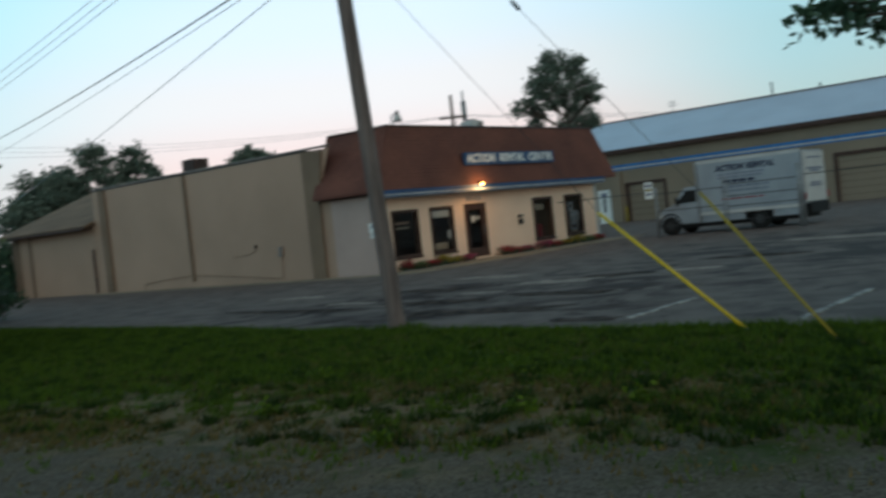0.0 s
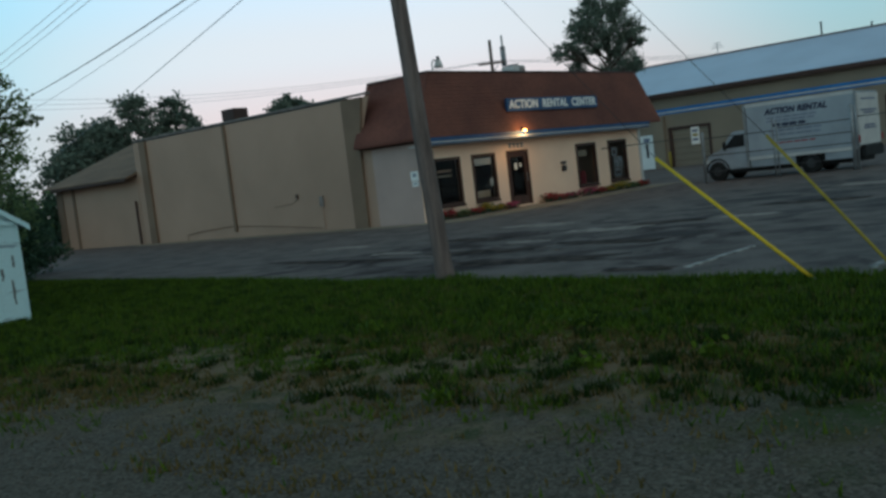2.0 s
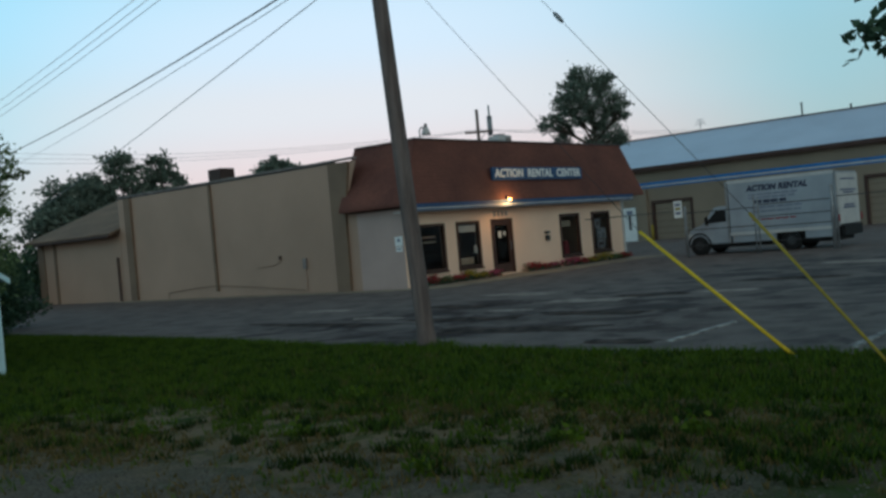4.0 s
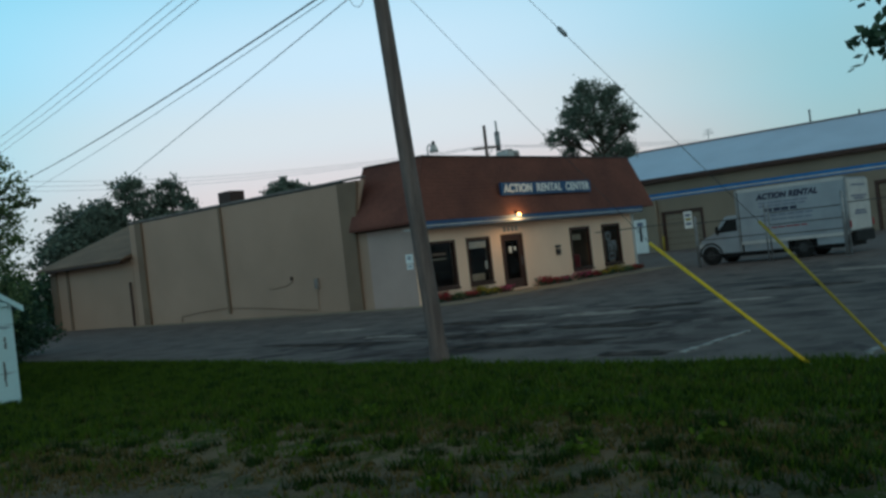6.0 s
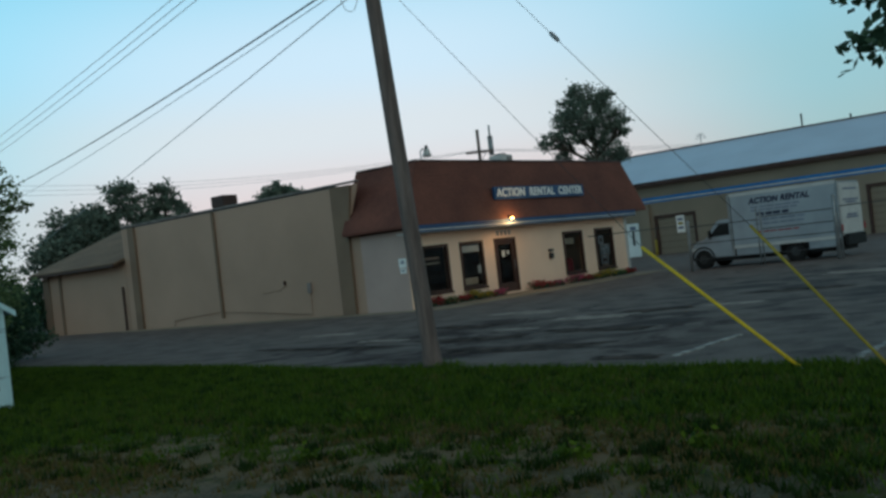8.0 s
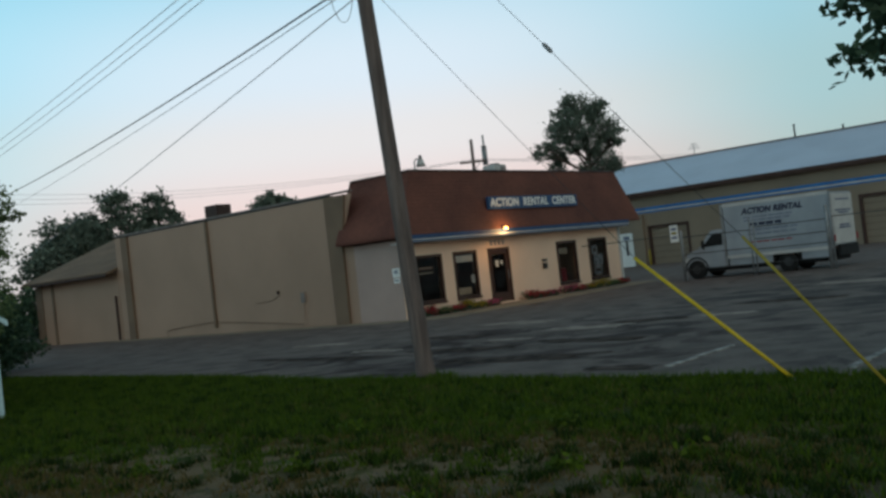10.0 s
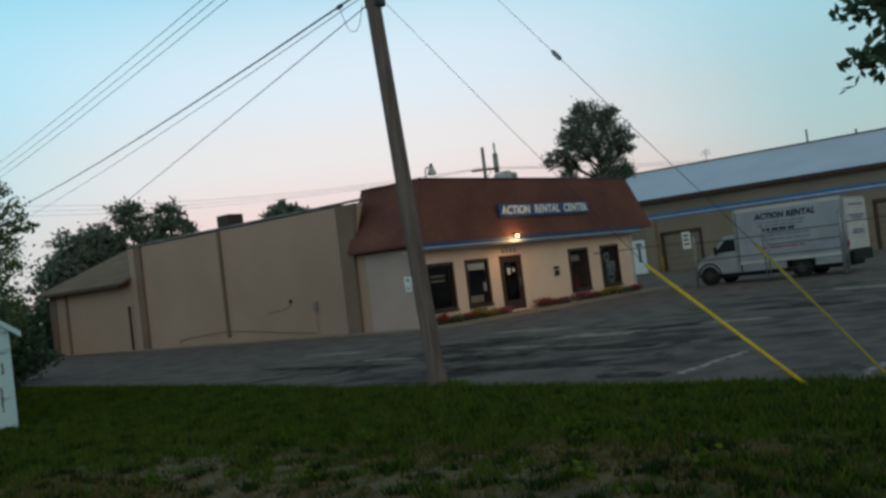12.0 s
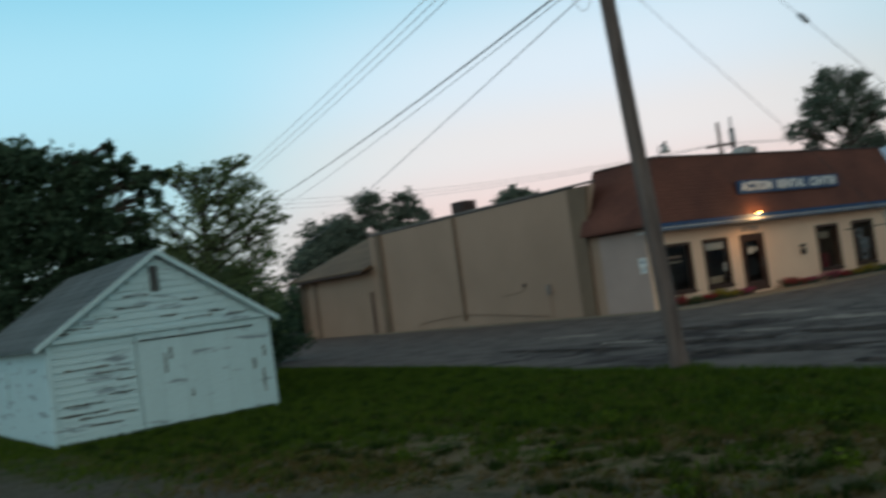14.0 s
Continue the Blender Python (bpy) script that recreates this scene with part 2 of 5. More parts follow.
M_TRUCK = material("truck_white_paint", (0.33, 0.36, 0.395), (0.26, 0.285, 0.315), 0.35, 1.2, 30, 0.02, spec=0.5, grain=0.04)
M_INK = material("dark_lettering", (0.03, 0.035, 0.07), (0.025, 0.03, 0.06), 0.5, 3, 50, 0.02)
M_INK_PALE = material("faded_lettering", (0.17, 0.19, 0.26), (0.12, 0.135, 0.20), 0.5, 3, 50, 0.02)
M_BLACK = material("black_rubber", (0.018, 0.018, 0.018), (0.012, 0.012, 0.012), 0.8, 6, 60, 0.1)
M_STEEL = material("galvanised_steel", (0.30, 0.31, 0.32), (0.20, 0.205, 0.21), 0.5, 3, 40, 0.05, metal=0.5)
M_DARKSTEEL = material("dark_steel", (0.06, 0.062, 0.065), (0.04, 0.04, 0.042), 0.5, 3, 40, 0.05, metal=0.3)
M_ROOFMETAL = material("pale_metal_roof", (0.60, 0.70, 0.84), (0.54, 0.63, 0.76), 0.5, 0.3, 8, 0.04, metal=0.2, grain=0.05)
M_GREYWALL = material("beige_block_wall", (0.235, 0.187, 0.137), (0.20, 0.16, 0.118), 0.8, 0.4, 10, 0.1, grain=0.06)
M_POLE = material("weathered_pole_wood", (0.190, 0.148, 0.134), (0.112, 0.086, 0.078), 0.9, 5, 30, 0.6, stretch=(3, 3, 0.25))
M_YELLOW = material("yellow_plastic_guard", (0.72, 0.50, 0.015), (0.60, 0.40, 0.012), 0.45, 2, 30, 0.03)
M_YELLOW_OLD = material("faded_yellow_guard", (0.36, 0.27, 0.03), (0.26, 0.20, 0.02), 0.6, 2, 30, 0.03)
M_WIRE = material("dark_cable", (0.05, 0.05, 0.052), (0.035, 0.035, 0.037), 0.6, 8, 60, 0.02)
M_WIRE_PALE = material("weathered_aluminium_wire", (0.30, 0.31, 0.33), (0.24, 0.25, 0.27), 0.5, 8, 60, 0.02)
M_BARN = material("peeling_white_paint", (0.53, 0.70, 0.73), (0.27, 0.34, 0.38), 0.8, 3.6, 25, 0.25, stretch=(0.5, 0.5, 2.4), contrast=(0.32, 0.40), per_object=0.03, grain=0.12)
M_BAREWOOD = material("bare_grey_board", (0.17, 0.175, 0.165), (0.095, 0.10, 0.098), 0.9, 4, 30, 0.4)
M_BARNROOF = material("grey_green_shingle", (0.16, 0.19, 0.20), (0.11, 0.135, 0.14), 0.9, 1.2, 14, 0.4, per_object=0.12)
M_BARK = material("bark", (0.085, 0.07, 0.055), (0.05, 0.04, 0.032), 0.95, 6, 30, 0.7, stretch=(3, 3, 0.4))
M_LEAF = foliage("broad_leaves", (0.1875, 0.25, 0.1063), (0.0875, 0.125, 0.05))
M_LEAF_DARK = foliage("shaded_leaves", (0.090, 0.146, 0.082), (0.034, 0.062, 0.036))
# paler and greyer: the haze over far trees is put into this colour
M_LEAF_HAZED = foliage("hazed_distant_leaves", (0.21, 0.25, 0.19), (0.092, 0.12, 0.092))
M_RED = foliage("red_petals", (0.50, 0.055, 0.07), (0.28, 0.03, 0.04))
M_PINK = foliage("pink_petals", (0.55, 0.10, 0.20), (0.32, 0.05, 0.11))
M_GOLD = foliage("yellow_petals", (0.55, 0.36, 0.04), (0.20, 0.20, 0.04))
# the dimness of the unlit shop room is put into this colour
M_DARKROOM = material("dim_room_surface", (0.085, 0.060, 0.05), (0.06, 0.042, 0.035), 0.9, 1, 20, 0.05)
M_CARD = material("pale_card", (0.62, 0.60, 0.56), (0.5, 0.48, 0.45), 0.8, 3, 40, 0.02)
M_BEIGE = material("faded_beige_card", (0.50, 0.40, 0.30), (0.38, 0.30, 0.22), 0.8, 3, 40, 0.02)
M_GREYCARD = material("pale_grey_sheet", (0.40, 0.39, 0.40), (0.20, 0.19, 0.20), 0.8, 5, 40, 0.02, contrast=(0.42, 0.56))
M_GLASS = glass_material("window_glass")
M_LAMP = glow("sodium_lamp_glow", (1.0, 0.52, 0.14), 9.0)

# ---- shape helpers ----


def part(name, bm, mat, parent=None, label="", smooth=False):
    me = bpy.data.meshes.new(name)
    bm.to_mesh(me)
    bm.free()
    me.materials.append(mat)
    if smooth:
        me.polygons.foreach_set("use_smooth", [True] * len(me.polygons))
    ob = new(name, me)
    if parent:
        ob.parent = parent
    return tagged(ob, label)


def thing(name, label, category, at=(0, 0, 0), group="", kind=""):
    ob = new(name)
    ob.location = at
    ob.empty_display_size = 0.2
    return tagged(ob, label, category, group, kind)


def add_box(bm, x0, x1, y0, y1, z0, z1):
    v = [bm.verts.new(p) for p in ((x0, y0, z0), (x1, y0, z0), (x1, y1, z0), (x0, y1, z0), (x0, y0, z1), (x1, y0, z1), (x1, y1, z1), (x0, y1, z1))]
    for q in ((3, 2, 1, 0), (4, 5, 6, 7), (0, 1, 5, 4), (1, 2, 6, 5), (2, 3, 7, 6), (3, 0, 4, 7)):
        bm.faces.new([v[i] for i in q])
    return v


def box(x0, x1, y0, y1, z0, z1, bevel=0.0):
    bm = bmesh.new()
    add_box(bm, x0, x1, y0, y1, z0, z1)
    if bevel:
        bmesh.ops.bevel(bm, geom=bm.edges[:], offset=bevel, segments=2, affect="EDGES")
    return bm


def prism(outline, axis, a, b, bevel=0.0):
    """An outline of two coordinates, drawn out along axis x, y or z from a to b."""
    put = {"x": lambda u, v, w: (w, u, v), "y": lambda u, v, w: (u, w, v), "z": lambda u, v, w: (u, v, w)}[axis]
    bm = bmesh.new()
    p, q = [bm.verts.new(put(u, v, a)) for u, v in outline], [bm.verts.new(put(u, v, b)) for u, v in outline]
    k = len(outline)
    bm.faces.new(p)
    bm.faces.new(q[::-1])
    for i in range(k):
        bm.faces.new((p[i], q[i], q[(i + 1) % k], p[(i + 1) % k]))
    bmesh.ops.recalc_face_normals(bm, faces=bm.faces[:])
    if bevel:
        bmesh.ops.bevel(bm, geom=bm.edges[:], offset=bevel, segments=2, affect="EDGES")
    return bm


def add_tube(bm, pts, radii, sides=8):
    rings = []
    for i, p in enumerate(pts):
        a, b = Vector(pts[max(i - 1, 0)]), Vector(pts[min(i + 1, len(pts) - 1)])
        d = (b - a).normalized()
        u = d.orthogonal().normalized() if not rings else (u - d * u.dot(d)).normalized()
        w = d.cross(u)
        r = radii[i] if isinstance(radii, (list, tuple)) else radii
        rings.append([bm.verts.new(Vector(p) + r * (math.cos(2 * math.pi * k / sides) * u + math.sin(2 * math.pi * k / sides) * w)) for k in range(sides)])
    for a, b in zip(rings, rings[1:]):
        for k in range(sides):
            bm.faces.new((a[k], a[(k + 1) % sides], b[(k + 1) % sides], b[k]))
    bm.faces.new(rings[0][::-1])
    bm.faces.new(rings[-1])


def tube(pts, radii, sides=8):
    bm = bmesh.new()
    add_tube(bm, pts, radii, sides)
    return bm


def sag(a, b, drop, n=14):
    a, b = Vector(a), Vector(b)
    return [a.lerp(b, i / n) - Vector((0, 0, drop * 4 * (i / n) * (1 - i / n))) for i in range(n + 1)]


def panel_with_holes(across, up, holes, place, depth):
    """A wall from across[0] to across[1] and up[0] to up[1] with rectangular openings (a0, a1, u0, u1). place(a, u, d) gives the point, d from 0 (outer) to depth."""
    A = sorted({*across, *[h[0] for h in holes], *[h[1] for h in holes]})
    U = sorted({*up, *[h[2] for h in holes], *[h[3] for h in holes]})
    bm, seen_v = bmesh.new(), {}

    def vert(a, u, d):
        key = (round(a, 4), round(u, 4), d)
        if key not in seen_v:
            seen_v[key] = bm.verts.new(place(a, u, d))
        return seen_v[key]

    def solid(i, j):
        if not (0 <= i < len(A) - 1 and 0 <= j < len(U) - 1):
            return False
        a, u = (A[i] + A[i + 1]) / 2, (U[j] + U[j + 1]) / 2
        return not any(h[0] < a < h[1] and h[2] < u < h[3] for h in holes)
    for i in range(len(A) - 1):
        for j in range(len(U) - 1):
            if not solid(i, j):
                continue
            a0, a1, u0, u1 = A[i], A[i + 1], U[j], U[j + 1]
            for d in (0, depth):
                bm.faces.new([vert(a0, u0, d), vert(a1, u0, d), vert(a1, u1, d), vert(a0, u1, d)])
            for di, dj, e in ((-1, 0, ((a0, u0), (a0, u1))), (1, 0, ((a1, u0), (a1, u1))), (0, -1, ((a0, u0), (a1, u0))), (0, 1, ((a0, u1), (a1, u1)))):
                if not solid(i + di, j + dj):
                    (p, q), (r, s) = e
                    bm.faces.new([vert(p, q, 0), vert(r, s, 0), vert(r, s, depth), vert(p, q, depth)])
    bmesh.ops.recalc_face_normals(bm, faces=bm.faces[:])
    return bm


def pane_quad(x0, x1, y, z0, z1):
    bm = bmesh.new()
    bm.faces.new([bm.verts.new(p) for p in ((x0, y, z0), (x1, y, z0), (x1, y, z1), (x0, y, z1))])
    return bm


def lettering(name, text, size, m, mat, parent, shear=0.0, bold=0.0, stretch=1.0, width=None):
    """Raised letters as a mesh, their middle at the pose m, facing its local +z."""
    cu = bpy.data.curves.new(name, "FONT")
    cu.body, cu.size, cu.shear, cu.offset, cu.extrude = text, size, shear, bold, 0.012
    cu.align_x, cu.align_y, cu.space_character = "CENTER", "CENTER", 1.08
    tmp = bpy.data.objects.new(name, cu)
    scene.collection.objects.link(tmp)
    me = bpy.data.meshes.new_from_object(tmp.evaluated_get(bpy.context.evaluated_depsgraph_get()))
    bpy.data.objects.remove(tmp)
    xs = [v.co.x for v in me.vertices]
    k = width / (max(xs) - min(xs)) if width else stretch
    me.transform(m @ Matrix.Diagonal((k, 1, 1, 1)))
    whole = bmesh.new()
    whole.from_mesh(me)
    bpy.data.meshes.remove(me)
    bmesh.ops.remove_doubles(whole, verts=whole.verts[:], dist=1e-5)
    left = set(whole.verts)
    while left:
        island, edge_ = set(), [left.pop()]
        while edge_:
            v = edge_.pop()
            island.add(v)
            for e in v.link_edges:
                o = e.other_vert(v)
                if o in left:
                    left.discard(o)
                    edge_.append(o)
        one, made = bmesh.new(), {}
        for v in island:
            made[v] = one.verts.new(v.co)
        for f in {f for v in island for f in v.link_faces}:
            one.faces.new([made[v] for v in f.verts])
        part(name, one, mat, parent)
    whole.free()


def mesh_object(name, verts, faces, mat):
    me = bpy.data.meshes.new(name)
    me.from_pydata(verts, [], faces)
    me.materials.append(mat)
    return new(name, me)


def leaf_mesh(name, centres, size, rng, mat, parent, droop=0.25):
    """Many small pointed leaves (two triangles each) at the given centres."""
    c = np.asarray(centres)
    k = len(c)
    d = rng.normal(size=(k, 3))
    d[:, 2] -= droop
    d /= np.linalg.norm(d, axis=1)[:, None]
    e = np.cross(d, rng.normal(size=(k, 3)))
    e /= np.linalg.norm(e, axis=1)[:, None]
    s = size * rng.uniform(0.6, 1.3, size=(k, 1))
    v = np.stack([c - d * s * 0.5, c + e * s * 0.28, c + d * s * 0.5, c - e * s * 0.28], 1).reshape(-1, 3)
    f = np.arange(4 * k).reshape(k, 4)
    me = bpy.data.meshes.new(name)
    me.from_pydata(v.tolist(), [], f.tolist())
    me.materials.append(mat)
    ob = new(name, me)
    ob.parent = parent
    return ob

# ---- ground ----


def edge_x(y):
    """Where the verge ends and the car park begins."""
    return float(np.interp(y, (-60, 3, 7, 12, 16, 24, 90), (10.6, 10.5, 10.4, 10.7, 11.3, 11.8, 13.0)))


bm = bmesh.new()
for q in (((-2500, -2500), (2500, -2500), (2500, 2500), (-2500, 2500)),):
    bm.faces.new([bm.verts.new((x, y, 0)) for x, y in q])
tagged(part("ground", bm, M_SOIL), "grass verge with worn brown patches and gravel along its near side", "ground", kind="stuff")["kind"] = "structure"

rng = np.random.default_rng(3)
bm = bmesh.new()
ys = np.concatenate([np.arange(-80, -4, 4.0), np.arange(-4, 30, 0.35), np.arange(30, 110, 4.0)])
west = [(edge_x(y) + 0.18 * noise.noise((y * 0.9, 3.1, 0)) + 0.07 * noise.noise((y * 4.1, 9.0, 0)), y) for y in ys]
lo = [bm.verts.new((x, y, 0.0)) for x, y in west]
hi = [bm.verts.new((x + 0.03, y, 0.018)) for x, y in west]
far = [bm.verts.new((140, y, 0.018)) for x, y in west]
for i in range(len(west) - 1):
    bm.faces.new((lo[i], hi[i], hi[i + 1], lo[i + 1]))
    bm.faces.new((hi[i], far[i], far[i + 1], hi[i + 1]))
tagged(part("pavement", bm, M_ASPHALT), "old grey asphalt car park with dark and pale repairs", "car park", kind="structure")


def patch(name, x, y, lx, ly, mat, label, seed, turn=0.0):
    """A ragged repair lying on the car park."""
    b, k = bmesh.new(), 96
    pts = []
    for i in range(k):
        a = 2 * math.pi * i / k
        r = 1 + 0.45 * noise.noise((math.cos(a) * 1.8 + seed, math.sin(a) * 1.8, seed * 1.7)) + 0.22 * noise.noise((math.cos(a) * 5, math.sin(a) * 5 + seed, 0)) + 0.12 * noise.noise((math.cos(a) * 14, math.sin(a) * 14 + seed, 4))
        u, v = math.copysign(abs(math.cos(a)) ** 0.6, math.cos(a)) * lx * r, math.copysign(abs(math.sin(a)) ** 0.6, math.sin(a)) * ly * r
        pts.append((x + u * math.cos(turn) - v * math.sin(turn), y + u * math.sin(turn) + v * math.cos(turn)))
    top = [b.verts.new((*p, 0.0205 + 0.00045 * seed)) for p in pts]
    b.faces.new(top)
    return tagged(part(name, b, mat), label, "repair", kind="structure")


for i, (x, y, lx, ly, pale) in enumerate((
        (17.5, 11.1, 0.42, 1.0, 1), (16.5, 18.3, 0.34, 0.95, 1), (19.7, 14.4, 0.42, 1.1, 1), (15.7, 11.85, 0.22, 0.55, 1), (18.8, 8.5, 0.28, 0.55, 1),
        (26.5, 7.5, 0.6, 1.9, 1), (11.0, 13.5, 0.16, 0.45, 1), (14.6, 14.6, 0.25, 0.7, 1),
        (13.6, 15.4, 0.28, 2.2, 0), (12.6, 9.6, 0.40, 1.5, 0), (16.8, 14.1, 0.30, 1.0, 0), (11.3, 6.7, 0.20, 0.5, 0), (18.4, 10.1, 0.28, 0.75, 0), (15.0, 9.4, 0.30, 1.2, 0),
        (14.3, 12.0, 0.30, 1.3, 0), (21.5, 8.2, 0.30, 1.1, 0))):
    patch("asphalt_patch", x, y, lx, ly, M_PATCH_PALE if pale else M_PATCH_DARK,
          "pale worn repair in the asphalt" if pale else "dark damp repair in the asphalt", i + 1, 0.12 * math.sin(i * 2.3))
for x, y, ln in ((11.3, 6.02, 2.0), (10.9, 3.6, 2.8), (10.9, 1.1, 2.8)):
    tagged(part("parking_line", box(x, x + ln, y - 0.05, y + 0.05, 0.0185, 0.036), M_LINE), "worn white parking line on asphalt", "line", group="parking lines", kind="structure")
tagged(part("kerb", box(22.9, 38.4, 19.75, 21.74, 0.0, 0.04, 0.01), M_CONCRETE), "low sandy concrete walk along the shop front", "walk", kind="structure")
tagged(part("pavement_strip", box(22.55, 23.40, 21.76, 38.7, 0.0, 0.032, 0.01), M_CONCRETE), "sandy strip along the foot of the warehouse wall", "strip", kind="structure")

# ---- shop front block ----
FX0, FX1, FY, SX = 23.47, 37.70, 21.75, 23.47
OPEN = [(24.15, 25.57, 0.46, 2.11), (26.20, 27.53, 0.44, 2.12), (28.20, 29.52, 0.10, 2.13), (32.75, 34.22, 0.41, 2.14), (35.17, 36.64, 0.41, 2.15)]
shop = thing("shop_building", "cream single-storey shop with a red-brown shingled mansard roof", "shop", (30, 25, 0))
shop.location = (0, 0, 0)
part("front_wall", panel_with_holes((FX0, FX1), (0, 2.52), OPEN, lambda a, u, d: (a, FY + d, u), 0.22), M_CREAM, shop, "cream painted front wall")
part("side_wall", box(SX - 0.014, SX + 0.2, FY + 0.003, 23.85, 0, 2.68), M_SIDEWALL, shop, "pinkish-grey side wall")
part("side_wall", box(FX1 - 0.2, FX1, FY + 0.225, 31, 0, 2.85), M_CREAM, shop, "cream side wall")
part("corner_post", box(FX1 + 0.003, FX1 + 0.16, FY - 0.04, FY + 0.14, 0, 2.5), M_PALE, shop, "pale corner board")
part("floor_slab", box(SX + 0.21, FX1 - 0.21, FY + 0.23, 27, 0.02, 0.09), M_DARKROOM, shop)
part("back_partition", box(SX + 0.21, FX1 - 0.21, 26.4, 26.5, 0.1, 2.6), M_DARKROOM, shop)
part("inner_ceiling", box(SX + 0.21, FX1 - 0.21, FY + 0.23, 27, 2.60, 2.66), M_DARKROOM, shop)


def mansard():
    """Four sloping faces round a flat top, with a thick lower lip."""
    lo_ = [(23.05, 21.16), (38.81, 21.16), (38.81, 31.0), (23.05, 24.28)]
    hi_ = [(24.52, 21.83), (38.13, 21.83), (38.13, 31.0), (24.52, 24.75)]
    b = bmesh.new()
    p = [b.verts.new((*q, 2.74)) for q in lo_]
    r = [b.verts.new((q[0], q[1], 2.84)) for q in lo_]
    s = [b.verts.new((*q, 5.0)) for q in hi_]
    for i in range(4):
        j = (i + 1) % 4
        b.faces.new((p[i], p[j], r[j], r[i]))
        b.faces.new((r[i], r[j], s[j], s[i]))
    b.faces.new(s)
    b.faces.new(p[::-1])
    bmesh.ops.recalc_face_normals(b, faces=b.faces[:])
    # courses of shingles as shallow steps on the front and left slope
    for k in range(17):
        t0, t1 = k / 17, (k + 1) / 17
        for (a0, a1), (b0, b1), out in (((lo_[0], hi_[0]), (lo_[1], hi_[1]), (0, -1)), ((lo_[3], hi_[3]), (lo_[0], hi_[0]), (-1, 0))):
            A0, A1, B0, B1 = Vector((*a0, 2.8)), Vector((*a1, 5.0)), Vector((*b0, 2.8)), Vector((*b1, 5.0))
            o = Vector((*out, 0.35)).normalized()
            q = [A0.lerp(A1, t0) + o * 0.018, B0.lerp(B1, t0) + o * 0.018, B0.lerp(B1, t1) + o * 0.008, A0.lerp(A1, t1) + o * 0.008]
            b.faces.new([b.verts.new(v) for v in q])
            b.faces.new([b.verts.new(v) for v in (A0.lerp(A1, t0) + o * 0.004, B0.lerp(B1, t0) + o * 0.004, q[1], q[0])])
    return b


roof = part("mansard_roof", mansard(), M_SHINGLE, shop, "red-brown shingled mansard roof")
part("ridge_cap", tube([(24.5, 24.7, 5.02), (24.5, 21.83, 5.02), (38.15, 21.83, 5.02)], 0.05, 6), M_TRIM_BROWN, roof)
part("soffit", box(23.08, 37.72, 21.2, FY - 0.002, 2.53, 2.57), M_PALE, shop, "pale soffit boards")
part("fascia", box(23.06, 37.74, 21.118, 21.156, 2.655, 2.79), M_BLUE, shop, "blue fascia board")
part("fascia", box(23.06, 37.74, 21.125, 21.197, 2.610, 2.652), M_PALE, shop, "pale gutter strip")
part("fascia", box(23.06, 37.74, 21.132, 21.197, 2.555, 2.607), M_BLUE, shop, "blue lower trim")


def window(i):
    a0, a1, u0, u1 = OPEN[i]
    w = thing("shop_window", "", "")
    w.parent = shop
    fr = panel_with_holes((a0, a1), (u0, u1), [(a0 + 0.10, a1 - 0.10, u0 + 0.10, u1 - 0.10)], lambda a, u, d: (a, FY - 0.03 + d, u), 0.12)
    part("window_frame", fr, M_TRIM_BROWN, w, "dark brown frame")
    part("pane", pane_quad(a0 + 0.095, a1 - 0.095, FY + 0.035, u0 + 0.095, u1 - 0.095), M_GLASS, w).visible_shadow = False
    part("window_sill", box(a0 - 0.04, a1 + 0.04, FY - 0.07, FY - 0.032, u0 - 0.05, u0 + 0.02, 0.008), M_TRIM_BROWN, w)


for i in (0, 1, 3, 4):
    window(i)
a0, a1, u0, u1 = OPEN[2]
door = thing("entrance_door", "", "")
door.parent = shop
part("door_frame", panel_with_holes((a0, a1), (u0, u1), [(a0 + 0.10, a1 - 0.10, u0, u1 - 0.10)], lambda a, u, d: (a, FY - 0.03 + d, u), 0.14), M_TRIM_BROWN, door, "dark brown frame")
part("door_leaf", panel_with_holes((a0 + 0.1, a1 - 0.1), (u0 + 0.01, u1 - 0.1), [(a0 + 0.24, a1 - 0.24, u0 + 0.35, u1 - 0.24)], lambda a, u, d: (a, FY + 0.02 + d, u), 0.05), M_TRIM_BROWN, door)
part("pane", pane_quad(a0 + 0.235, a1 - 0.235, FY + 0.044, u0 + 0.345, u1 - 0.235), M_GLASS, door).visible_shadow = False
part("door_handle", tube([(a1 - 0.19, FY + 0.0, 0.95), (a1 - 0.19, FY - 0.04, 0.97), (a1 - 0.19, FY - 0.04, 1.25), (a1 - 0.19, FY, 1.27)], 0.012, 6), M_STEEL, door, "metal pull handle")
part("notice", box(28.66, 28.84, FY + 0.026, FY + 0.032, 1.42, 1.66), M_CARD, door, "pale paper notice")
part("notice", box(28.98, 29.10, FY + 0.026, FY + 0.032, 1.50, 1.64), M_CARD, door, "pale paper notice")
for k in range(4):
    part("number_bar", box(28.42 + 0.24 * k, 28.54 + 0.24 * k, FY - 0.02, FY - 0.002, 2.22, 2.40), M_STEEL, shop, "plain metal number bar")
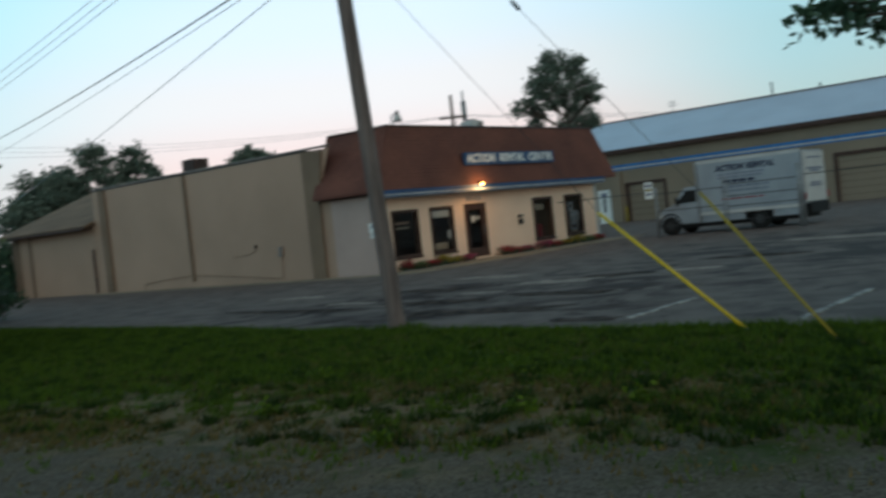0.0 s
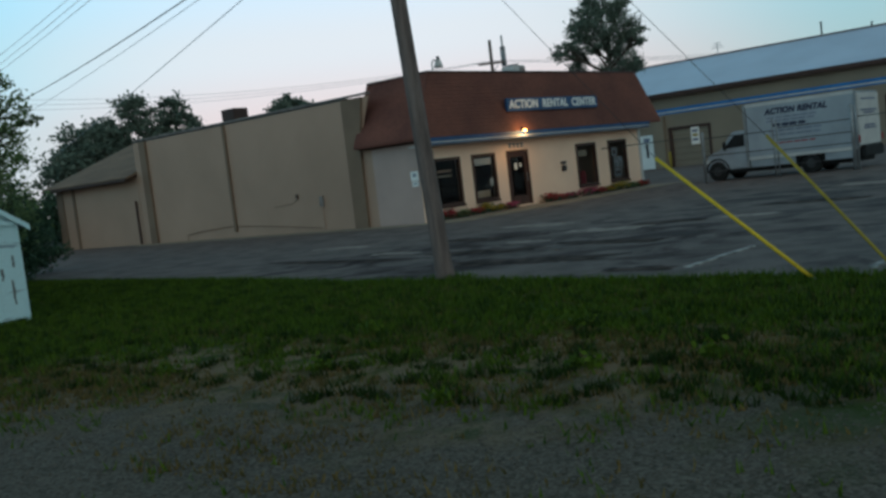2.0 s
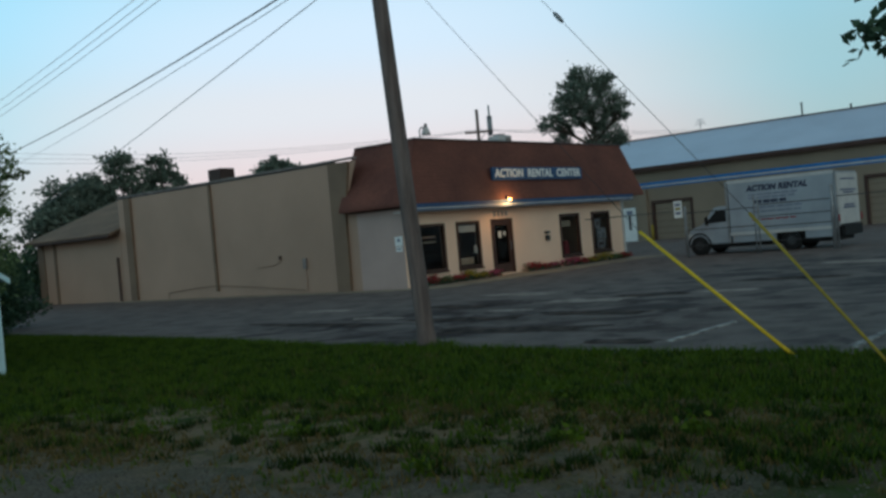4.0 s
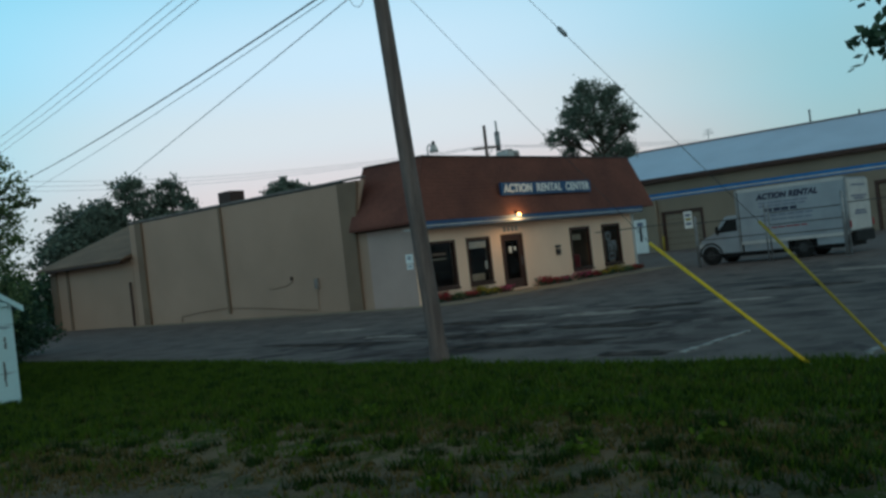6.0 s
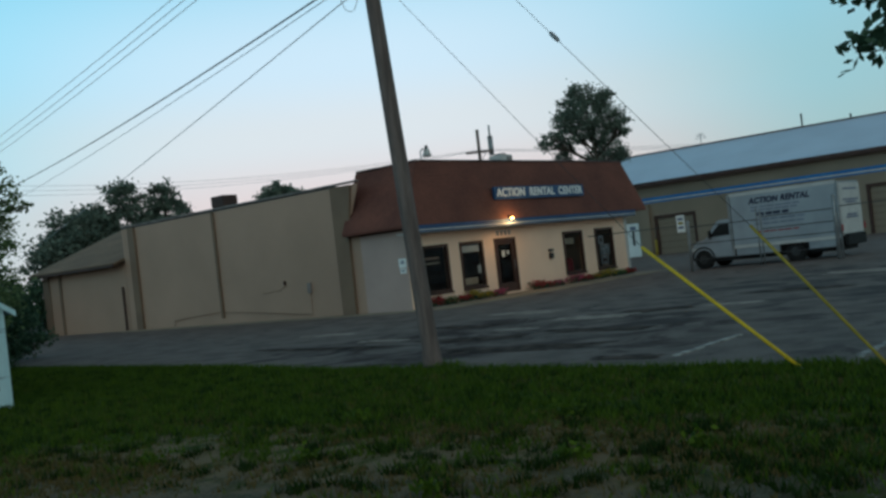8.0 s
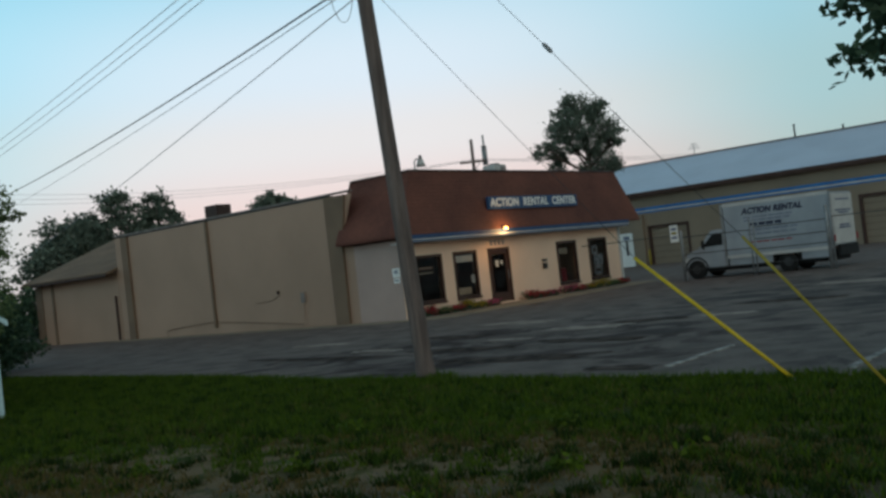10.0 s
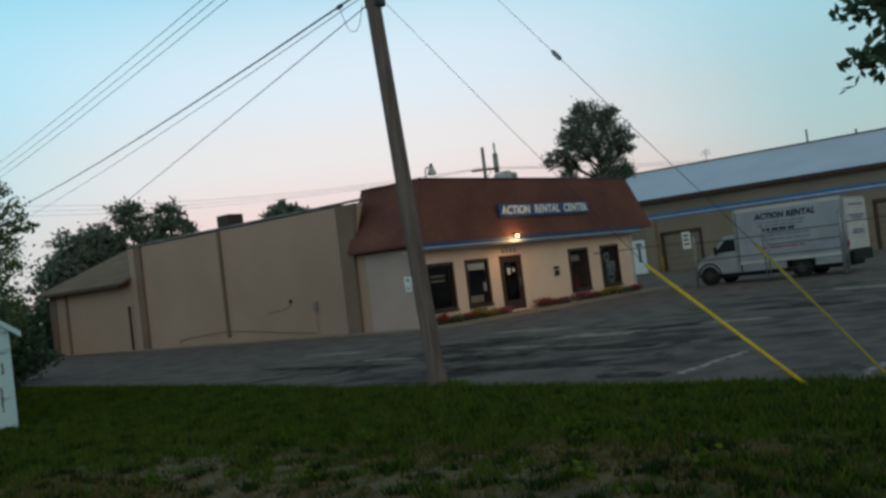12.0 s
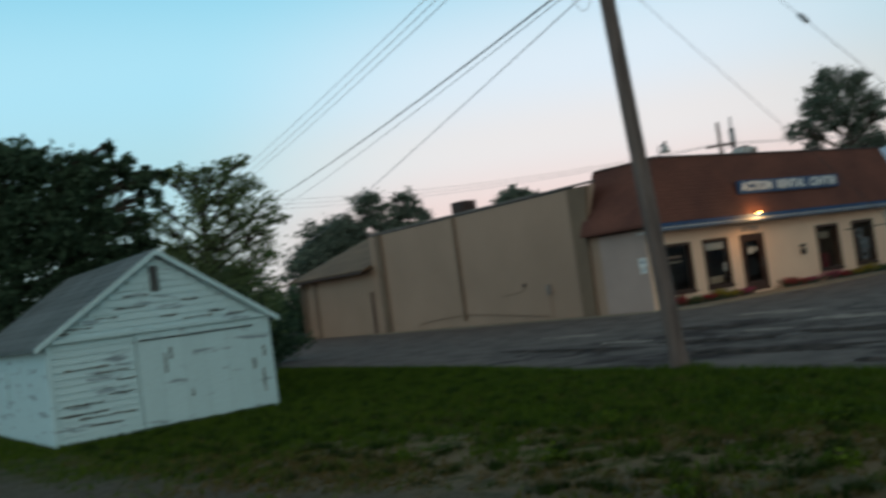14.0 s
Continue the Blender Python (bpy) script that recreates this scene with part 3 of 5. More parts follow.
# things in the windows
for name, x0, x1, z0, z1, m, lab in (("window_blind", 26.34, 27.36, 1.73, 1.97, M_CARD, "pale rolled blind behind the shop window"),
                                     ("poster", 27.19, 27.37, 0.95, 1.24, M_CARD, "small pale notice taped inside the shop window"),
                                     ("display_board", 26.33, 27.12, 0.58, 0.82, M_BEIGE, "low beige board inside the shop window"),
                                     ("window_blind", 24.40, 25.12, 1.62, 1.70, M_TAN, "tan slat behind the shop window"),
                                     ("window_blind", 24.40, 25.12, 1.46, 1.52, M_BEIGE, "beige slat behind the shop window"),
                                     ("poster", 35.50, 35.95, 1.46, 1.84, M_GREYCARD, "grey notice with a dark print in the shop window"),
                                     ("poster", 35.60, 36.34, 0.98, 1.44, M_GREYCARD, "large pale grey sheet inside the shop window"),
                                     ("poster", 35.60, 36.22, 0.60, 0.95, M_GREYCARD, "low notice with a dark print in the shop window"),
                                     ("poster", 32.90, 33.60, 1.62, 1.86, M_BEIGE, "faded sheet inside the shop window")):
    ob = tagged(part(name, box(x0, x1, FY + 0.050, FY + 0.060, z0, z1, 0.003), m), lab, "blind" if name == "window_blind" else name.replace("_", " "))
    if "dark print" in lab:
        part("print_bar", box(x0 + 0.12, x1 - 0.12, FY + 0.044, FY + 0.0485, z0 + 0.11, z1 - 0.11), M_TRIM_BROWN, ob)
for x, w, m, z, lab in ((33.25, 0.36, M_BEIGE, 0.80, "beige carton of goods inside the shop window"), (33.52, 0.17, M_RED, 0.98, "red goods box inside the shop window"), (36.2, 0.25, M_TAN, 0.56, "tan carton inside the shop window")):
    b = bmesh.new()
    add_box(b, x - w, x + w, 21.99 + 0.2 * (m == M_BEIGE), 22.16 + 0.4 * (m == M_BEIGE), 0.09, z)
    add_box(b, x - w * 0.8, x + w * 0.7, 22.0 + 0.2 * (m == M_BEIGE), 22.15 + 0.35 * (m == M_BEIGE), z, z + 0.07)
    tagged(part("display_box", b, m), lab, "box", group="goods in the shop windows")

lamp = thing("wall_lamp", "small lit sodium lamp under the mansard edge", "lamp", (28.52, 21.1, 2.80))
part("bracket", box(-0.05, 0.05, -0.02, 0.12, -0.02, 0.10, 0.01), M_TRIM_BROWN, lamp)
bm = bmesh.new()
bmesh.ops.create_uvsphere(bm, u_segments=14, v_segments=8, radius=0.056, matrix=Matrix.Translation((0, -0.08, 0)) @ Matrix.Diagonal((1.5, 1, 0.75, 1)))
part("bulb_cover", bm, M_LAMP, lamp, "glowing orange cover", True)
bulb = new("lamp_light", bpy.data.lights.new("lamp_light", "POINT"))
bulb.data.energy, bulb.data.color, bulb.data.shadow_soft_size = 34, (1.0, 0.55, 0.2), 0.12
bulb.location = (28.52, 20.86, 2.72)

sign = thing("shop_sign", "long blue sign board with white capital letters on the shingled roof", "sign", (30.95, 21.30, 3.76))
part("board", box(-3.0, 3.0, -0.04, 0.05, -0.235, 0.235, 0.012), M_SIGNBLUE, sign, "blue board")
for x in (-2.4, 0, 2.4):
    part("bracket", box(x - 0.03, x + 0.03, 0.052, 0.2, -0.15, 0.1), M_DARKSTEEL, sign)
lettering("letter", "ACTION  RENTAL  CENTER", 0.42, Matrix.Translation((0, -0.045, 0)) @ pose(0, 0, 0, 90, 0, 0), M_WHITE, sign, bold=0.012, width=5.75)

mbox = thing("mail_box", "small dark wall-mounted letter box with a round sign above", "letter box", (31.75, FY, 1.25))
part("box_body", box(-0.10, 0.10, -0.12, 0, -0.12, 0.10, 0.015), M_DARKSTEEL, mbox)
part("flap", box(-0.12, 0.14, -0.10, 0, 0.16, 0.26, 0.01), M_DARKSTEEL, mbox)
psign = thing("parking_sign", "small white parking sign with faint symbols on the wall corner", "sign", (SX, 21.98, 1.52))
part("plate", box(-0.02, -0.002, -0.17, 0.17, -0.06, 0.25, 0.004), M_WHITE, psign)
part("plate", box(-0.02, -0.002, -0.14, 0.14, -0.25, -0.085, 0.004), M_WHITE, psign)
for z in (0.1, 0.16, -0.16):
    part("symbol", box(-0.026, -0.0202, -0.08, 0.08, z - 0.022, z + 0.022), M_INK_PALE, psign)

flood = thing("flood_light", "grey floodlight on a bent bracket at the roof edge", "lamp", (24.95, 21.95, 5.0))
part("bracket", tube([(0, 0, 0), (0, 0, 0.35), (0.1, 0, 0.45), (0.28, 0, 0.42)], 0.025, 8), M_STEEL, flood)
bm = bmesh.new()
bmesh.ops.create_cone(bm, cap_ends=True, segments=14, radius1=0.17, radius2=0.09, depth=0.25, matrix=Matrix.Translation((0.33, 0, 0.32)))
part("shade", bm, M_PALE, flood, "pale shade", True)
part("cap", tube([(0.33, 0, 0.44), (0.33, 0, 0.58)], [0.07, 0.05], 10), M_DARKSTEEL, flood)

# ---- long tan warehouse behind the shop ----
ware = thing("warehouse", "long tan metal-sided warehouse with brown pilasters and a flat roof", "warehouse")
WY0, WY1, WTOP = 23.86, 38.65, 4.52
part("wall", prism([(WY0, 0), (WY1, 0), (WY1, WTOP), (23.72, WTOP), (24.5, 2.70), (WY0, 2.68)], "x", SX, SX + 0.06), M_TAN, ware, "tan metal siding")
part("wall", box(SX + 0.26, 40.0, WY1 - 0.25, WY1, 0, WTOP), M_TAN, ware)
part("wall", box(39.75, 40.0, 31.1, WY1 - 0.26, 0, WTOP), M_TAN, ware)
part("flat_roof", box(SX + 0.02, 39.98, 24.9, WY1 - 0.02, WTOP, WTOP + 0.06), M_DARKSTEEL, ware)
part("coping", box(SX - 0.07, SX + 0.12, 23.72, WY1 + 0.05, WTOP + 0.062, WTOP + 0.13, 0.01), M_COPING, ware, "weathered metal coping")
part("pilaster", prism([(24.34, 0), (25.0, 0), (25.0, WTOP), (23.98, WTOP), (24.30, 2.70)], "x", SX - 0.11, SX - 0.003), M_TAN_DARK, ware, "brown pilaster")
part("pilaster", box(SX - 0.11, SX - 0.003, 37.72, 38.2, 0, WTOP), M_TAN_DARK, ware, "brown pilaster")
part("pilaster", box(SX - 0.05, SX - 0.003, 38.22, 38.72, 0, WTOP), M_TAN, ware, "tan end pilaster")
part("downspout", box(SX - 0.09, SX - 0.003, 31.93, 32.08, 0.25, WTOP, 0.01), M_TAN_DARK, ware, "brown downspout")
part("conduit", tube([(SX - 0.05, 35.4, 0.03), (SX - 0.05, 35.4, 0.28), (SX - 0.05, 34.6, 0.36), (SX - 0.05, 32.2, 0.50), (SX - 0.05, 30.4, 0.40), (SX - 0.05, 26.8, 0.14)], 0.014, 6), M_TAN_DARK, ware, "brown conduit")
part("meter_box", box(SX - 0.10, SX - 0.003, 26.58, 26.76, 0.92, 1.30, 0.01), M_COPING, ware, "weathered grey meter box")
part("outlet_box", box(SX - 0.06, SX - 0.003, 28.0, 28.11, 1.32, 1.46, 0.008), M_TRIM_BROWN, ware)
part("conduit", tube([(SX - 0.04, 26.67, 0.95), (SX - 0.04, 26.67, 0.1)], 0.018, 6), M_TAN, ware)
part("conduit", tube([(SX - 0.03, 27.95, 1.3), (SX - 0.03, 28.4, 1.12), (SX - 0.03, 29.4, 1.06)], 0.010, 6), M_TAN_DARK, ware, "brown conduit")
vent = thing("roof_vent", "dark square roof vent on the warehouse", "vent", (27.0, 35.85, WTOP + 0.06))
part("curb", box(-0.34, 0.34, -0.40, 0.40, 0, 0.5), M_TRIM_BROWN, vent)
part("hood", box(-0.40, 0.40, -0.46, 0.46, 0.5, 1.0, 0.02), M_TRIM_BROWN, vent)

# ---- low extension with a pitched roof ----
lowb = thing("low_extension", "low tan building with a pitched weathered shingle roof", "building")
part("wall", box(23.42, 23.6, 38.75, 46.3, 0, 3.05), M_TAN, lowb)
part("wall", box(23.61, 33.4, 46.12, 46.3, 0, 3.05), M_TAN, lowb)
part("corner_board", box(23.36, 23.417, 45.65, 46.25, 0, 3.0), M_TAN_DARK, lowb)
part("corner_board", box(23.36, 23.417, 44.5, 44.7, 0, 3.0), M_TAN_DARK, lowb)
part("gable", prism([(23.6, 3.06), (33.4, 3.06), (28.5, 4.95)], "y", 46.14, 46.28), M_TAN, lowb)
part("roof", prism([(22.9, 2.98), (28.5, 5.08), (34.1, 2.98), (34.1, 3.10), (28.5, 5.22), (22.9, 3.10)], "y", 38.72, 46.6), M_SHINGLE_TAN, lowb, "weathered tan shingles")
part("gutter", box(22.80, 22.895, 38.72, 46.6, 2.90, 3.04, 0.01), M_TRIM_BROWN, lowb, "dark gutter")
part("downspout", tube([(23.34, 39.0, 0.05), (23.34, 39.0, 2.0)], 0.05, 8), M_TRIM_BROWN, lowb)

# ---- long beige building across the yard ----
RX = 66.6
hall = thing("storage_hall", "long beige block hall with blue stripe and pale metal roof", "hall")
HOLES = [(32.3, 35.7, 0.0, 3.0), (14.6, 20.1, 0.0, 3.3), (37.1, 38.2, 0.0, 2.62)]
part("wall", panel_with_holes((-30, 46), (0, 5.35), HOLES, lambda a, u, d: (RX + d, a, u), 0.3), M_GREYWALL, hall, "beige block wall")
part("wall", box(RX + 0.31, 82, 45.7, 46, 0, 5.35), M_GREYWALL, hall)
part("roof", prism([(RX - 0.5, 5.42), (74.3, 8.25), (82.1, 5.42), (82.1, 5.6), (74.3, 8.45), (RX - 0.5, 5.6)], "y", -30.5, 46.5), M_ROOFMETAL, hall, "pale metal roof")
part("ridge_cap", box(74.15, 74.45, -30.5, 46.5, 8.40, 8.52), M_TRIM_BROWN, hall, "brown ridge cap")
part("eave_trim", box(RX - 0.56, RX - 0.505, -30.5, 46.5, 5.28, 5.60), M_TRIM_BROWN, hall, "brown eave gutter")
part("stripe", box(RX - 0.03, RX - 0.003, -30, 46, 4.22, 4.42), M_BLUE_BRIGHT, hall, "bright blue stripe")
part("stripe", box(RX - 0.03, RX - 0.003, -30, 46, 4.00, 4.09), M_BLUE_BRIGHT, hall, "bright blue stripe")
part("stripe", box(RX - 0.03, RX - 0.003, -30, 46, 4.11, 4.20), M_PALE, hall, "pale stripe between the blue ones")
part("pilaster", box(RX - 0.35, RX - 0.003, 35.95, 36.75, 0, 3.9), M_GREYWALL, hall, "beige pilaster")


def roller_door(y0, y1, z1, slats):
    d = thing("roller_door", "", "")
    d.parent = hall
    part("door_frame", panel_with_holes((y0, y1), (0, z1), [(y0 + 0.2, y1 - 0.2, 0, z1 - 0.2)], lambda a, u, e: (RX - 0.04 + e, a, u), 0.2), M_TRIM_BROWN, d, "dark brown frame")
    part("backing", box(RX + 0.22, RX + 0.26, y0 + 0.05, y1 - 0.05, 0, z1 - 0.05), M_TRIM_BROWN, d)
    h = (z1 - 0.2) / slats
    for k in range(slats):
        part("panel", box(RX + 0.16, RX + 0.2, y0 + 0.19, y1 - 0.19, k * h + 0.015, (k + 1) * h - 0.008, 0.008), M_GREYWALL, d)


roller_door(32.3, 35.7, 3.0, 6)
roller_door(14.6, 20.1, 3.3, 7)
sd = thing("service_door", "", "")
sd.parent = hall
part("door_leaf", box(RX + 0.02, RX + 0.08, 37.1, 38.2, 0.02, 2.62, 0.01), M_WHITE, sd, "white door leaf")
part("door_handle", box(RX - 0.04, RX + 0.018, 37.55, 37.75, 0.9, 2.0, 0.02), M_DARKSTEEL, sd, "dark pull bar")
part("notice", box(RX + 0.004, RX + 0.018, 37.4, 37.9, 2.1, 2.4), M_INK_PALE, sd)
for y, x, h, nm, lab in ((26.5, 74.3, 1.0, "roof_antenna", "thin vent pipe on the hall ridge"), (22.9, 74.3, 0.35, "roof_vent", "small vent cap on the hall ridge")):
    tagged(part(nm, tube([(x, y, 8.4), (x, y, 8.4 + h), (x, y + 0.02, 8.45 + h)], [0.07, 0.07, 0.12], 8), M_DARKSTEEL), lab, "vent")
ant = thing("tv_antenna", "thin television antenna on the hall roof", "antenna", (74.3, 34.8, 8.4))
part("mast", tube([(0, 0, 0), (0, 0, 1.0)], 0.03, 6), M_STEEL, ant)
for k, w in enumerate((0.5, 0.4, 0.3)):
    part("element", tube([(0, -w, 0.6 + 0.18 * k), (0, w, 0.6 + 0.18 * k)], 0.02, 5), M_STEEL, ant)

bol = tagged(part("bollard", tube([(65.6, 35.25, 0), (65.6, 35.25, 1.15), (65.6, 35.25, 1.2)], [0.085, 0.085, 0.03], 12), M_YELLOW_OLD, None, "", True), "yellow steel bollard beside the roller door", "bollard")

# ---- roof machine and far power pole behind the shop ----
ac = thing("air_conditioner", "tan rooftop air conditioner behind the mansard", "air conditioner", (33.2, 25.4, 4.58))
ac.location = (33.9, 25.2, 5.0)
part("housing", box(-0.46, 0.40, -0.34, 0.34, 0, 0.80, 0.04), M_PALE, ac)
part("grille", box(-0.05, 0.34, -0.36, -0.342, 0.12, 0.70, 0.006), M_COPING, ac, "grey louvred grille")
part("fan_guard", tube([(-0.05, 0, 0.80), (-0.05, 0, 0.86)], 0.25, 18), M_DARKSTEEL, ac)
fp = thing("power_pole", "distant wooden power pole with crossarm and transformer", "power pole", (63.2, 49.1, 0))
fp.rotation_euler = (0, 0, radians(38))
part("pole", tube([(0, 0, 0), (0, 0, 11.9)], [0.17, 0.13], 10), M_POLE, fp)
part("crossarm", box(-0.09, 0.09, -1.1, 1.1, 9.95, 10.12), M_POLE, fp)
part("transformer", tube([(0.3, -1.0, 9.7), (0.3, -1.0, 11.3)], 0.22, 12), M_STEEL, fp, "grey transformer", True)
part("insulator", tube([(0.3, -1.0, 11.3), (0.3, -1.0, 12.2)], 0.08, 8), M_STEEL, fp)
part("insulator", tube([(0, -1.0, 10.12), (0, -1.0, 10.35)], 0.06, 8), M_STEEL, fp)
part("brace", tube([(0, -0.6, 10.0), (0, 0, 9.2)], 0.03, 6), M_STEEL, fp)

# ---- utility pole on the verge, with guys and lines ----
PB = Vector((10.72, 9.67, 0))
LEAN = Vector((-0.22, 0.20, 5.9)) / 5.9


def on_pole(h):
    return PB + LEAN * h


pole = thing("utility_pole", "tall weathered wooden utility pole leaning slightly at the verge edge", "utility pole")
part("shaft", tube([on_pole(h) for h in (-0.2, 0.0, 0.3, 2, 4, 6, 8, 10.5)], [0.18, 0.165, 0.135, 0.125, 0.118, 0.112, 0.107, 0.10], 16), M_POLE, pole, smooth=True)
part("wire_rack", box(10.38, 10.44, 9.80, 9.90, 7.3, 7.85), M_STEEL, pole)
part("cable_clamp", box(10.42, 10.62, 9.70, 9.98, 5.74, 6.06, 0.02), M_DARKSTEEL, pole)
for z in (7.40, 7.57, 7.74):
    part("insulator", tube([(10.33, 9.86, z - 0.04), (10.33, 9.86, z + 0.04)], 0.05, 8), M_STEEL, pole)


def guy(anchor, knee, height, label, r, mat):
    g = thing("guy_wire", label, "guy wire", group="guys of the utility pole")
    a, k, t = Vector(anchor), Vector(knee), on_pole(height)
    part("wire", tube([k, k.lerp(t, 0.5), t], 0.0038, 5), M_WIRE, g)
    part("guard", tube([a + (k - a) * 0.015, a.lerp(k, 0.5), k], r, 8), mat, g, "yellow plastic guard", True)
    part("anchor_rod", tube([a - (k - a) * 0.05, a + (k - a) * 0.02], 0.015, 6), M_STEEL, g)
    return g, k, t


guy((10.22, 3.97, 0.0), (10.38, 5.80, 1.47), 6.05, "slack guy wire with a yellow guard anchored in the grass", 0.022, M_YELLOW)
g2, k2, t2 = guy((9.52, 2.78, 0.0), (9.70, 4.14, 1.585), 8.05, "long guy wire with a yellow guard and grey strain insulator", 0.016, M_YELLOW_OLD)
c2 = k2.lerp(t2, 0.395)
u2 = (t2 - k2).normalized()
part("strain_insulator", tube([c2 - u2 * 0.09, c2 - u2 * 0.05, c2 + u2 * 0.05, c2 + u2 * 0.09], [0.018, 0.029, 0.029, 0.018], 10), M_STEEL, g2, "grey strain insulator", True)


def line(name, a, b, drop, r, mat, label, group="overhead lines"):
    a, b = Vector(a), Vector(b)
    if group == "overhead lines":
        b, drop = b + (b - a) * 0.8 + Vector((0, 0, 5.76 * drop)), drop * 1.8 ** 2
    return tagged(part(name, tube(sag(a, b, drop), r, 5), mat), label, "overhead line", group=group)


line("overhead_cable", on_pole(5.86) + Vector((-0.1, 0.1, 0.15)), (19.5, 40.6, 6.72), 0.17, 0.016, M_WIRE, "thick dark overhead cable tied to the utility pole")
line("overhead_wire", on_pole(5.80) + Vector((-0.1, 0.1, 0.13)), (20.0, 40.2, 6.4), 0.10, 0.008, M_WIRE_PALE, "thin pale overhead wire")
line("overhead_wire", on_pole(5.66) + Vector((-0.1, 0.05, 0.12)), (20.1, 40.3, 4.02), 0.05, 0.009, M_WIRE_PALE, "thin service wire running to the warehouse side")
FARW = ((18.51, 41.08, 8.28), (18.65, 41.01, 8.06), (18.82, 40.94, 7.92))
for k, z in enumerate((7.74, 7.57, 7.40)):
    line("overhead_wire", (10.33, 9.86, z), FARW[k], 0.12, 0.0085, M_WIRE_PALE, "thin power wire strung from the crossarm")
joint = Vector((10.60, 10.68, 6.00))
tie = on_pole(5.80) + Vector((-0.10, 0.08, 0))
loop = [tie.lerp(joint, 0.1 + 0.9 * q / 16) - Vector((0, 0, 0.40 * (1 - abs(q / 8 - 1) ** 2.4))) for q in range(17)]
part("jumper_loop", tube(loop, 0.005, 5), M_WIRE, pole, "thin drooping jumper wire")
part("cable_joint", tube([joint + Vector((-0.03, -0.09, 0.0)), joint + Vector((-0.02, -0.06, 0)), joint + Vector((0.02, 0.06, 0)), joint + Vector((0.03, 0.09, 0))], [0.02, 0.034, 0.034, 0.02], 8), M_DARKSTEEL, pole, "", True)
for k, end in enumerate(((40.97, 85.74, 12.65), (40.93, 85.76, 12.19), (40.89, 85.78, 11.73))):
    line("overhead_wire", (63.2, 49.0 + 0.1 * k, 10.25 - 0.06 * k), end, 0.9, 0.013, M_WIRE_PALE, "faint distant wire behind the warehouse", "distant lines")
    line("overhead_wire", (63.2, 49.0 + 0.1 * k, 10.25 - 0.06 * k), (110, 22, 9.6 - 0.3 * k), 0.8, 0.013, M_WIRE_PALE, "faint distant wire behind the shop", "distant lines")

# ---- box truck ----


def wheel(parent, x, y, r=0.38, w=0.24):
    wh = thing("wheel", "", "")
    wh.parent, wh.location = parent, (x, y, r)
    bm = bmesh.new()
    add_tube(bm, [(-w / 2, 0, 0), (-w / 2 + 0.03, 0, 0), (w / 2 - 0.03, 0, 0), (w / 2, 0, 0)], [r - 0.05, r, r, r - 0.05], 24)
    part("tyre", bm, M_BLACK, wh, "black tyre", True)
    part("rim", tube([(-w / 2 - 0.012, 0, 0), (-w / 2 + 0.02, 0, 0)], [r * 0.42, r * 0.5], 16), M_DARKSTEEL, wh, "dark steel rim")


TX, TW = 35.65, 2.3
truck = thing("box_truck", "white box truck with dark lettering parked behind the gate", "truck")
part("cargo_box", box(TX, TX + TW + 0.25, 11.83, 15.85, 0.78, 2.78, 0.03), M_TRUCK, truck, "white cargo box")
for z0, z1 in ((0.70, 0.82), (2.70, 2.82)):
    part("box_rail", box(TX - 0.02, TX - 0.003, 11.83, 15.85, z0, z1), M_PALE, truck)
part("corner_rail", box(TX - 0.03, TX + 0.06, 15.853, 15.95, 0.42, 2.80), M_STEEL, truck)
part("corner_rail", box(TX - 0.02, TX + 0.06, 11.78, 11.827, 0.75, 2.80), M_STEEL, truck)
part("side_skirt", box(TX + 0.03, TX + 0.08, 11.9, 13.0, 0.42, 0.77), M_TRUCK, truck)
part("side_skirt", box(TX + 0.03, TX + 0.08, 14.1, 15.8, 0.42, 0.77), M_TRUCK, truck)
# underframe, made deep and black to stand in for the shadow below
part("chassis_and_shadow", box(TX + 0.35, TX + 2.0, 11.9, 17.1, 0.26, 0.72), M_BLACK, truck)
cab = prism([(15.92, 0.42), (15.92, 1.86), (16.45, 1.88), (16.60, 1.80), (17.05, 1.22), (17.55, 1.06), (17.66, 0.95), (17.68, 0.42)], "x", TX + 0.12, TX + 2.08, 0.05)
cabp = part("cab", cab, M_TRUCK, truck, "white cab with sloping bonnet")
part("side_window", prism([(16.05, 1.27), (16.05, 1.72), (16.42, 1.74), (16.92, 1.24)], "x", TX + 0.105, TX + 0.118), M_BLACK, cabp, "dark side window")
part("windscreen", prism([(16.63, 1.765), (17.04, 1.24), (17.055, 1.25), (16.645, 1.78)], "x", TX + 0.25, TX + 1.95), M_BLACK, cabp, "dark windscreen")
part("bumper", box(TX + 0.1, TX + 2.1, 17.60, 17.75, 0.36, 0.58, 0.03), M_DARKSTEEL, truck)
part("headlight", box(TX + 0.113, TX + 0.3, 17.45, 17.69, 0.70, 0.86, 0.02), M_PALE, truck)
part("door_mirror", box(TX - 0.12, TX + 0.0, 16.75, 16.85, 1.2, 1.5, 0.02), M_BLACK, truck)
part("mirror_arm", tube([(TX - 0.05, 16.8, 1.2), (TX + 0.13, 16.85, 1.15)], 0.015, 6), M_BLACK, truck)
part("door_line", box(TX + 0.112, TX + 0.119, 15.98, 16.0, 0.55, 1.75), M_STEEL, truck)
for y in (13.55, 17.22):
    wheel(truck, TX + 0.2, y)
    wheel(truck, TX + 1.95, y)
bm = tube([(TX + 0.06, 13.55 + 0.5 * math.cos(a), 0.4 + 0.5 * math.sin(a)) for a in np.linspace(0, math.pi, 12)], 0.03, 6)
part("wheel_arch", bm, M_BLACK, truck)
